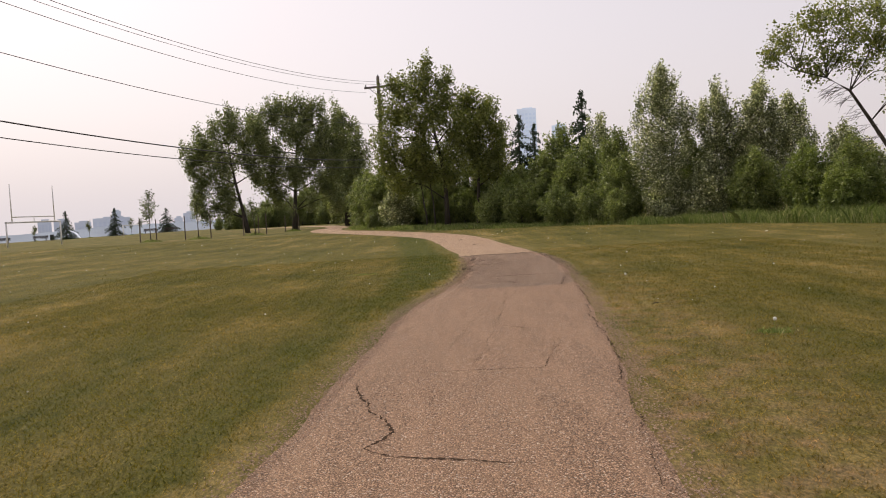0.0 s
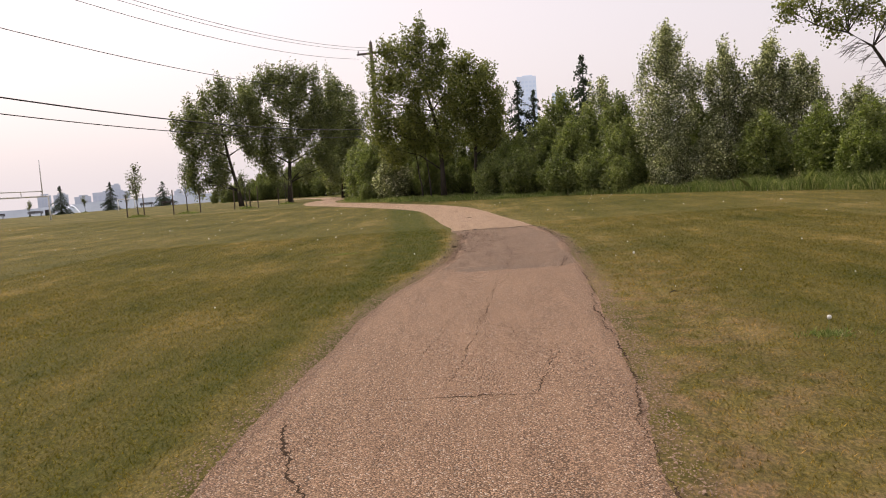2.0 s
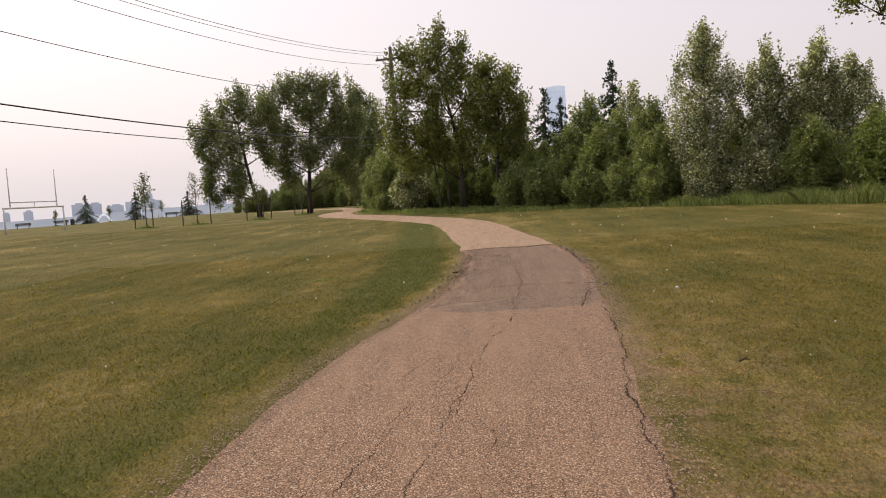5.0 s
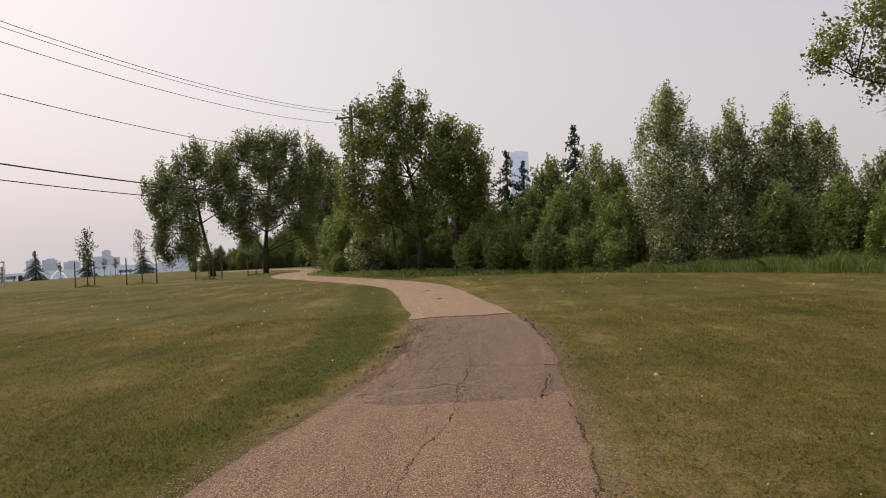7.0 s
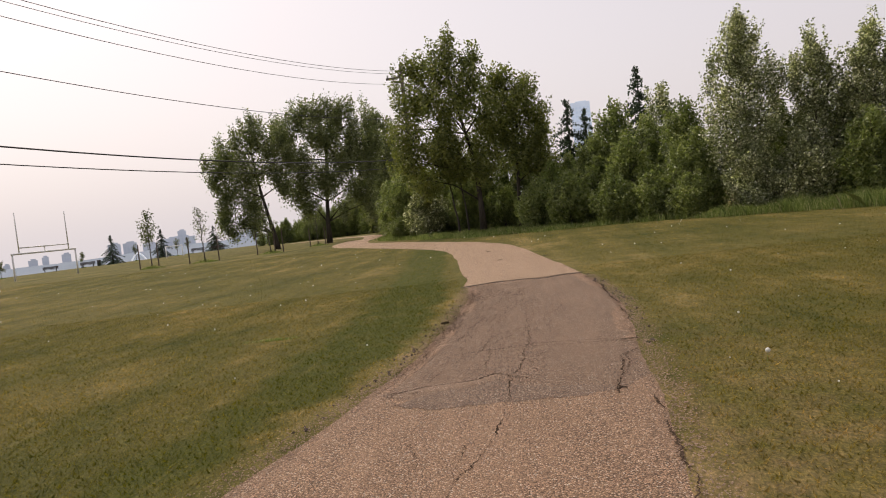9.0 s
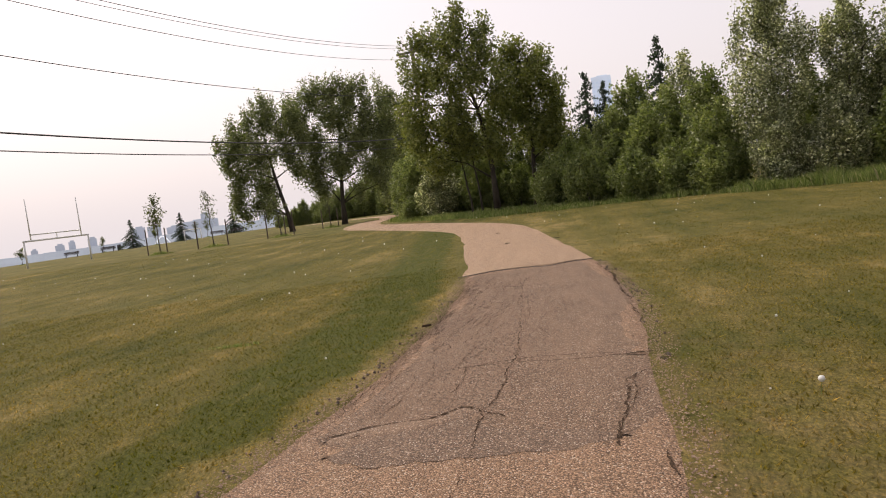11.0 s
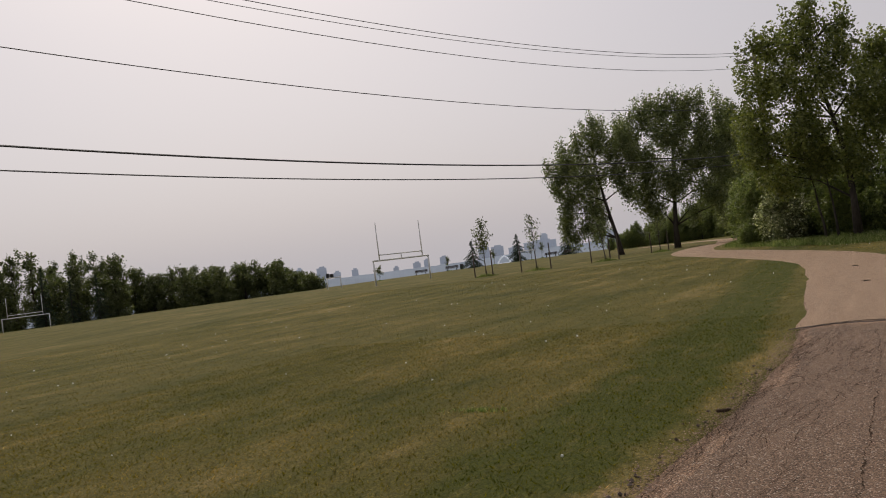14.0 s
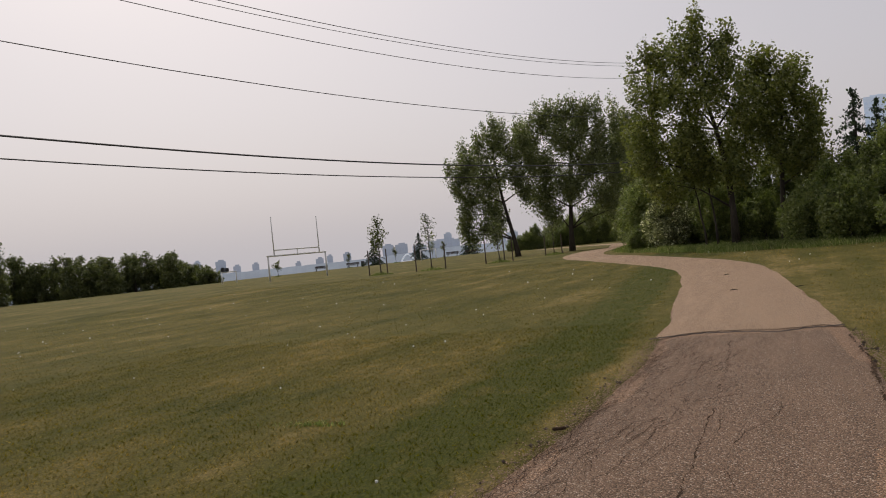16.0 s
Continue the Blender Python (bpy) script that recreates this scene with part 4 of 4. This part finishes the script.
def ledge(points, low, high, seed):
    """The broken dark face where one layer of asphalt ends above another."""
    line = spline(np.array(points, float), 0.03)
    v, f = [], []
    for i, p in enumerate(line):
        n1, n2 = noise.noise((p[0] * 14, seed, 0.0)), noise.noise((p[0] * 45, seed, 4.0))
        top = low + (high - low) * min(1.0, max(0.0, 0.5 + 0.7 * n1 + 0.4 * n2))
        y = p[1] + 0.05 * n1 + 0.02 * n2
        v += [(p[0], y - 0.03, 0.022), (p[0], y - 0.01, 0.027 + top), (p[0], y + 0.02, 0.026 + top), (p[0], y + 0.05, 0.022)]
    for i in range(len(line) - 1):
        for k in range(3):
            q = 4 * i + k
            f.append((q, q + 4, q + 5, q + 1))
    part("broken_edge", mesh_of("broken_edge", v, f, BIT), None, far_seal, "dark broken edge of the seal")


ledge([(-0.02, 23.95), (0.3, 24.15), (0.56, 24.28), (1.11, 24.23), (1.47, 24.1), (1.83, 24.33), (2.19, 24.4)], 0.0, 0.011, 7)
rc = np.random.default_rng(77)
for i in range(190):
    y = rc.uniform(15.8, 23.4)
    c = np.interp(y, FINE[:400, 1], FINE[:400, 0])
    x = c - 1.0 + abs(rc.normal(0, 0.45))
    ln = rc.uniform(0.3, 1.0)
    crack([(x, y), (x + rc.normal(0.03, 0.05), y + ln * 0.5), (x + rc.normal(0.08, 0.08), y + ln)], 0.0075, 300 + i)
for i in range(14):
    y = rc.uniform(5.5, 14)
    c = np.interp(y, FINE[:400, 1], FINE[:400, 0])
    x = c + rc.uniform(-0.9, 0.7)
    crack([(x, y), (x + rc.normal(0.03, 0.05), y + 0.4), (x + rc.normal(0.05, 0.08), y + rc.uniform(0.6, 1.1))], 0.006, 400 + i)


def pebbles(name, count, seed, lo, hi, size, y0, y1, side, label, z=0.012, mat=None):
    """Loose stone chips along one edge of the path."""
    rng = np.random.default_rng(seed)
    ln = FINE[(FINE[:, 1] > y0) & (FINE[:, 1] < y1)]
    d = np.gradient(ln, axis=0)
    step = float(np.hypot(*d.T).mean())
    d /= np.hypot(*d.T)[:, None]
    nn = np.stack([d[:, 1], -d[:, 0]], 1) * side
    i = rng.integers(0, len(ln), count)
    p = ln[i] + d[i] * (step * rng.uniform(-0.5, 0.5, (count, 1))) + nn[i] * (np.interp(ln[i, 1], *(EDGE_R if side > 0 else EDGE_L))[:, None] + lo + (hi - lo) * rng.beta(2, 2.5, (count, 1))) + rng.uniform(-0.08, 0.08, (count, 2))
    base = np.array([(1, 0, 0), (-1, 0, 0), (0, 1, 0), (0, -1, 0), (0, 0, 0.7), (0, 0, -0.7)], float)
    tri = np.array([(0, 2, 4), (2, 1, 4), (1, 3, 4), (3, 0, 4), (2, 0, 5), (1, 2, 5), (3, 1, 5), (0, 3, 5)])
    s = size * rng.uniform(0.5, 1.5, (count, 1, 1))
    ang = rng.uniform(0, math.tau, count)
    rot = np.stack([np.stack([np.cos(ang), -np.sin(ang), 0 * ang], 1), np.stack([np.sin(ang), np.cos(ang), 0 * ang], 1), np.stack([0 * ang, 0 * ang, 1 + 0 * ang], 1)], 1)
    v = np.einsum("nij,kj->nki", rot, base) * s * rng.uniform(0.6, 1.3, (count, 1, 3))
    v += np.concatenate([p, np.full((count, 1), z)], 1)[:, None]
    faces = (np.arange(count)[:, None, None] * 6 + tri).reshape(-1, 3)
    ob = new(name, mesh_of(name, v.reshape(-1, 3), faces.tolist(), mat or GRAVEL))
    tagged(ob, label, "gravel", kind="stuff")


pebbles("edge_gravel", 8500, 5, -0.2, 0.08, 0.0055, 4, 24, 1, "loose grey gravel crumbling along the path edge")
pebbles("edge_gravel", 12000, 6, -0.3, 0.1, 0.0055, 4, 24, -1, "loose grey gravel crumbling along the path edge")
pebbles("broken_asphalt", 70, 7, -0.12, 0.03, 0.017, 16.5, 24.3, 1, "broken dark asphalt bits along the path edge", 0.012, BIT)
pebbles("broken_asphalt", 60, 8, -0.1, 0.1, 0.015, 14.5, 22, -1, "broken dark asphalt bits along the path edge", 0.012, BIT)


# ---- utility poles and wires ----
WAY = radians(254)
POLE_A = Vector((-5.34, 62.9, 0.2))
POLE_B = POLE_A + 46 * Vector((math.cos(WAY), math.sin(WAY), 0))
ACROSS = Vector((-math.sin(WAY), math.cos(WAY), 0))


def utility_pole(at):
    root = thing("utility_pole", at, "weathered wooden utility pole with a crossarm", "utility pole", "utility poles")
    part("pole", tube(bmesh.new(), [(0, 0, -0.2), (0, 0, 4), (0.02, 0, 8), (0.02, 0, 11.5)], [0.17, 0.155, 0.135, 0.115], 12), POLE_WOOD, root, smooth=True)
    arm = part("crossarm", box(bmesh.new(), (0.02, 0.0, 10.72), (2.3, 0.11, 0.14), WAY + math.pi / 2, 0.01), POLE_WOOD, root)
    for s in (-1.0, 1.0):
        p = ACROSS * s
        part("insulator", tube(bmesh.new(), [p + Vector((0, 0, 10.78)), p + Vector((0, 0, 10.84)), p + Vector((0, 0, 10.92)), p + Vector((0, 0, 10.98))], [0.03, 0.06, 0.055, 0.03], 8), GLASSY, arm)
        part("brace", tube(bmesh.new(), [ACROSS * s * 0.75 + Vector((0.02, 0, 10.68)), Vector((0.02, 0, 10.0))], [0.02, 0.02], 5), DARK, arm)
    part("insulator", tube(bmesh.new(), [(0.02, 0, 11.45), (0.02, 0, 11.56), (0.02, 0, 11.64)], [0.05, 0.06, 0.03], 8), GLASSY, root)
    return root


pole = utility_pole(POLE_A)
copy_thing(pole, Matrix.Translation(POLE_B))


def wire(label, a, b, c, side, radius, mat):
    bm = bmesh.new()
    pts = []
    for i in range(41):
        s = 46 * i / 40
        p = POLE_A + s * Vector((math.cos(WAY), math.sin(WAY), 0)) + ACROSS * side * (1 - s / 46)
        pts.append((p.x, p.y, a * s * s + b * s + c))
    ob = part("overhead_wire", tube(bm, pts, [radius] * len(pts), 5), mat, None)
    tagged(ob, label, "wire", "overhead wires")


wire("thin overhead power wire between poles", 0.0025, -0.1272, 11.3, 0.0, 0.013, WIRE_PALE)
wire("thin overhead power wire between poles", 0.00247, -0.1262, 11.05, 0.35, 0.011, WIRE_PALE)
wire("thin overhead power wire between poles", 0.00232, -0.117, 10.6, -1.0, 0.013, WIRE_PALE)
wire("thin overhead wire below the crossarm", 0.00196, -0.0856, 8.08, 0.14, 0.014, WIRE)
wire("thick dark overhead communication cable", 0.00157, -0.0631, 5.43, 0.16, 0.028, WIRE)
wire("dark overhead communication cable", 0.00147, -0.0609, 4.92, 0.16, 0.019, WIRE)


# ---- field furniture ----
def goal(at, turn, width, height, up_width, up_top, label, r=0.07):
    """Goal frame with uprights and a raised crossbar above it."""
    z0 = float(ground_z(at[0], at[1]))
    root = thing("goal_post", (at[0], at[1], z0), label, "goal")
    root.rotation_euler = (0, 0, turn)
    for s in (-1, 1):
        part("post", tube(bmesh.new(), [(s * width / 2, 0, -0.1), (s * width / 2, 0, height)], [r, r], 10), WHITE, root, smooth=True)
    part("crossbar", tube(bmesh.new(), [(-width / 2 - r, 0, height), (width / 2 + r, 0, height)], [r, r], 10), WHITE, root, smooth=True)
    if up_top:
        for s in (-1, 1):
            part("upright", tube(bmesh.new(), [(s * up_width / 2, 0, height), (s * up_width / 2, 0, up_top)], [r * 0.7, r * 0.55], 8), WHITE, root, smooth=True)
        part("upper_crossbar", tube(bmesh.new(), [(-up_width / 2, 0, height + 0.45), (up_width / 2, 0, height + 0.45)], [r * 0.7, r * 0.7], 8), WHITE, root, smooth=True)
        part("strut", tube(bmesh.new(), [(0, 0, height), (0, 0, height + 0.45)], [r * 0.5, r * 0.5], 8), WHITE, root)
    return root


goal((-36.0, 69.5), radians(82), 7.0, 2.05, 5.5, 5.2, "white painted goal frame with tall uprights")
goal((-118, 86), radians(30), 7.5, 2.05, 5.6, 5.25, "white painted goal frame with tall uprights")
goal((-55, 136), radians(20), 2.6, 1.8, 0, 0, "small white goal frame on the field")
small = goal((-68, 100), radians(30), 1.9, 1.5, 0, 0, "small white frame with a dark bundle on top")
part("bundle", box(box(bmesh.new(), (-0.75, 0, 1.85), (0.5, 0.3, 0.6), 0.1, 0.06), (-0.2, 0, 1.8), (0.5, 0.3, 0.5), 0.0, 0.06), DARK, small, "dark rolled bundle")


def sapling(at, height, stakes, seed, leafy, label):
    rng = np.random.default_rng(seed)
    z0 = float(ground_z(*at))
    blobs = [(rng.normal(0, 0.16), rng.normal(0, 0.16), height * f, 0.42 * w, 0.42 * w, 0.35) for f, w in zip(np.linspace(0.5, 0.97, 7), (0.7, 1.1, 1.3, 1.35, 1.2, 0.9, 0.6))]
    root = tree("sapling", at, label, "sapling", blobs, seed, 80, leafy, 0.15, 0.10, LEAF_DARK, 0.04, TWIG, twigs=70)
    for dx, dy, h in stakes:
        post = thing("tree_stake", (at[0] + dx, at[1] + dy, z0), "dark wooden stake beside a young tree", "stake", "tree stakes")
        part("post", tube(bmesh.new(), [(0, 0, -0.2), (0.01, 0, h)], [0.04, 0.035], 7), STAKE, post)
    n = 420
    a, r = rng.uniform(0, math.tau, n), 0.6 * rng.uniform(0, 1, n) ** 0.6
    xy = np.stack([at[0] + np.cos(a) * r * 1.3, at[1] + np.sin(a) * r], 1)
    ob = new("grass_tuft", blades("grass_tuft", xy, (0.22 * (1.15 - r / 0.6))[:, None], 0.03, TALL, rng, 0.3))
    tagged(ob, "uncut grass round a young tree's foot", "grass", kind="stuff")


sapling((-20.5, 55.0), 3.3, [(-0.55, -0.4, 1.5), (0.3, 0.25, 1.5)], 141, 14, "young staked tree with thin leafy crown")
sapling((-17.4, 55.4), 3.3, [(-0.7, -0.6, 1.6), (0.75, 0.3, 1.5)], 142, 5, "young staked tree with bare sparse crown")
sapling((-14.3, 58.4), 2.6, [(-0.7, -0.5, 1.4), (0.15, 0.4, 1.4), (0.75, 0.2, 1.5)], 143, 7, "young staked tree with drooping leafy crown")
sapling((-13.4, 67.0), 2.3, [(-0.5, -0.4, 1.35), (0.5, 0.2, 1.35)], 144, 3, "young staked tree with thin crown")
sapling((-80, 152), 2.9, [], 145, 16, "small young tree at the field's edge")
sapling((-70.5, 154), 3.2, [], 146, 16, "small young tree at the field's edge")
sapling((-61.5, 152), 3.2, [], 147, 16, "small young tree at the field's edge")
sapling((-78, 125), 2.6, [], 148, 22, "small round young tree at the field's edge")
sapling((-65, 165), 3.4, [], 149, 16, "small young tree at the field's edge")


def bench(at, turn):
    root = thing("park_bench", (*at, float(ground_z(*at))), "dark wooden park bench at the field's edge", "bench", "park benches")
    root.rotation_euler = (0, 0, turn)
    for k in range(4):
        part("slat", box(bmesh.new(), (0, -0.2 + 0.13 * k, 0.46), (2.6, 0.11, 0.05), 0, 0.01), BENCH, root)
    for k in range(3):
        part("back_slat", box(bmesh.new(), (0, 0.3 + 0.02 * k, 0.62 + 0.15 * k), (2.6, 0.05, 0.12), 0, 0.01), BENCH, root)
    for s in (-0.95, 0.95):
        part("leg", box(box(bmesh.new(), (s, 0.0, 0.22), (0.1, 0.5, 0.44), 0, 0.015), (s, 0.33, 0.5), (0.1, 0.08, 1.0), 0, 0.015), DARK, root)


bench((-83.5, 147), radians(25))
bench((-77.5, 149), radians(20))
bench((-63, 165), radians(15))
bench((-58, 163), radians(15))
bin_ob = thing("litter_bin", (-75.8, 150, float(ground_z(-75.8, 150))), "dark round litter bin beside a bench", "bin")
part("barrel", tube(bmesh.new(), [(0, 0, 0), (0, 0, 0.5), (0, 0, 1.0)], [0.32, 0.36, 0.34], 14), DARK, bin_ob, smooth=True)
part("rim", tube(bmesh.new(), [(0, 0, 0.98), (0, 0, 1.06)], [0.38, 0.36], 14), BENCH, bin_ob)

# ---- small things on path and lawn ----
slab = part("asphalt_chunk", box(bmesh.new(), (0.08, 19.42, 0.035), (0.10, 0.04, 0.02), 0.5, 0.006), CRACK, None)
tagged(slab, "broken dark asphalt chunk at the path edge", "debris")
stick = part("stick", tube(bmesh.new(), [(2.38, 12.08, 0.03), (2.43, 12.11, 0.04), (2.47, 12.12, 0.03)], [0.006, 0.006, 0.003], 5), BARK, None)
tagged(stick, "short dark stick lying in the grass", "stick")
for i, (x, y) in enumerate([(0.58, 30.2), (0.15, 34.5), (1.75, 30.0)]):
    zz = float(ground_z(x, y)) + 0.048
    st = part("twig", tube(bmesh.new(), [(x - 0.06, y, zz), (x, y + 0.04, zz + 0.006), (x + 0.07, y + 0.02, zz)], [0.009, 0.008, 0.004], 5), BARK, None)
    tagged(st, "dark twig lying on the path", "twig")
for x, y, h in [(3.03, 9.9, 0.09), (2.8, 15.7, 0.07)]:
    flower = thing("dandelion", (x, y, float(ground_z(x, y))), "white dandelion clock standing in the lawn", "flower", "dandelions")
    stem = part("stem", tube(bmesh.new(), [(0, 0, -0.01), (0.004, 0, h * 0.5), (0.012, 0.003, h)], [0.002, 0.0018, 0.0016], 5), TALL, flower)
    bm = bmesh.new()
    bmesh.ops.create_icosphere(bm, subdivisions=2, radius=0.019, matrix=Matrix.Translation((0.012, 0.003, h + 0.014)))
    part("seed_head", bm, PETAL, stem, smooth=True)
clump_rng = np.random.default_rng(61)
for x, y, rx, ry, n in [(2.97, 9.74, 0.2, 0.12, 200), (-2.2, 19.7, 0.34, 0.07, 160)]:
    xy = np.array([x, y]) + clump_rng.normal(0, 0.5, (n, 2)) * np.array([rx, ry])
    ob = new("grass_tuft", blades("grass_tuft", xy, 0.045, 0.009, TALL, clump_rng, 0.5))
    tagged(ob, "darker longer grass tuft in the lawn", "grass", kind="stuff")


# ---- far city, river bank ----
def far_block(az0, az1, top, dist, mat, win, floors, bays, base=-34.0, crown=0.0, label="hazy distant apartment tower", name="far_building"):
    """A distant block with rows of windows on the side towards the park."""
    a = radians((az0 + az1) / 2)
    w = radians(az1 - az0) * dist
    h = 1.4 + math.tan(radians(top)) * dist - base
    root = thing(name, (math.sin(a) * dist, math.cos(a) * dist, base), label, "building")
    root.rotation_euler = (0, 0, -a)
    bm = box(bmesh.new(), (0, w / 2, h / 2), (w, w, h))
    part("wall", bm, mat, root)
    part("roof", box(bmesh.new(), (w * 0.05, w / 2, h + 1.2 + crown / 2), (w * 0.55, w * 0.55, 2.4 + crown)), mat, root)
    me = bpy.data.meshes.new("window")
    bm = box(bmesh.new(), (0, 0, 0), (w / bays * 0.62, 0.5, (h + base + 30) / floors * 0.45))
    bm.to_mesh(me)
    bm.free()
    me.materials.append(win)
    for i in range(floors):
        for j in range(bays):
            ob = new("window", me)
            ob.parent = root
            ob.location = (-w / 2 + (j + 0.5) * w / bays, -0.12, max(6, -base - 10) + (i + 0.5) * (h + base + 4) / floors)


# haze on these blocks is carried by their paled, glowing colours
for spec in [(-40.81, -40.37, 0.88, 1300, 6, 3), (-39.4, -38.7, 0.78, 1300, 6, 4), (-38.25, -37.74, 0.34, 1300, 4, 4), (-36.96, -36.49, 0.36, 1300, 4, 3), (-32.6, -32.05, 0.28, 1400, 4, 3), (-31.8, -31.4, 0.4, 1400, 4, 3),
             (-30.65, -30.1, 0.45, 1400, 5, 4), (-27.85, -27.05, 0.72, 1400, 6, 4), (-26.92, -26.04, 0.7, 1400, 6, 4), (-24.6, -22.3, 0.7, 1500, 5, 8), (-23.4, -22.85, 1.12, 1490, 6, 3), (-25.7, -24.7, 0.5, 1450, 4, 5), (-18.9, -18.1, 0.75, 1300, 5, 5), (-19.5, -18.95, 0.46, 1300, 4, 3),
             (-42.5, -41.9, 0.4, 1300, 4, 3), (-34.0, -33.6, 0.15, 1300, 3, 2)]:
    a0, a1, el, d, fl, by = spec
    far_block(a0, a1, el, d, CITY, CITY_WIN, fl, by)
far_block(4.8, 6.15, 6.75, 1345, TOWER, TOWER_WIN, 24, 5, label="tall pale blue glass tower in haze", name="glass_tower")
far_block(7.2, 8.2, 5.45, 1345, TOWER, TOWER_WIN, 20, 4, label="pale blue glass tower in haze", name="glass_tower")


def far_bank(dist, lo, hi, height, seed):
    """The wooded far side of the valley."""
    rng = np.random.default_rng(seed)
    n = 420
    v, f = [], []
    for i in range(n):
        az = lo + (hi - lo) * i / (n - 1)
        a = radians(az)
        el = height(az) + 0.05 * noise.noise((az * 0.9, seed, 0)) + 0.035 * noise.noise((az * 6, seed, 3)) + rng.normal(0, 0.008)
        for d, z in ((dist - 120, -34.5), (dist, 1.4 + math.tan(radians(el)) * dist), (dist + 200, 1.4 + math.tan(radians(el)) * dist)):
            v.append((math.sin(a) * d, math.cos(a) * d, z))
    for i in range(n - 1):
        for k in range(2):
            p = 3 * i + k
            f.append((p, p + 1, p + 4, p + 3))
    # BANK holds the distance haze in its colour and glow
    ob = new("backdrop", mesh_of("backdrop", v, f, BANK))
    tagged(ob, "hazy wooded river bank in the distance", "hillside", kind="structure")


far_bank(950, -75, 60, lambda az: -0.1 + 0.25 * float(smoothstep(-30, -22, az)), 4)
arch = thing("arch_bridge", (0, 0, 0), "white arched bridge in the hazy valley", "bridge")
pts = []
for i in range(17):
    u = i / 16
    a = radians(-26.35 + 0.95 * u)
    pts.append((math.sin(a) * 800, math.cos(a) * 800, 1.4 + 800 * math.tan(radians(-0.55 + 0.5 * math.sin(math.pi * u)))))
part("arch", tube(bmesh.new(), pts, [0.7] * 17, 6), ARCH, arch)
part("deck", tube(bmesh.new(), [(pts[0][0], pts[0][1], pts[0][2]), (pts[-1][0], pts[-1][1], pts[-1][2])], [0.5, 0.5], 6), ARCH, arch)

# ---- from units of the plan to metres ----
for ob in list(scene.objects):
    if ob.parent is None and ob.type in {"MESH", "EMPTY"}:
        ob.matrix_basis = Matrix.Scale(SIZE, 4) @ ob.matrix_basis
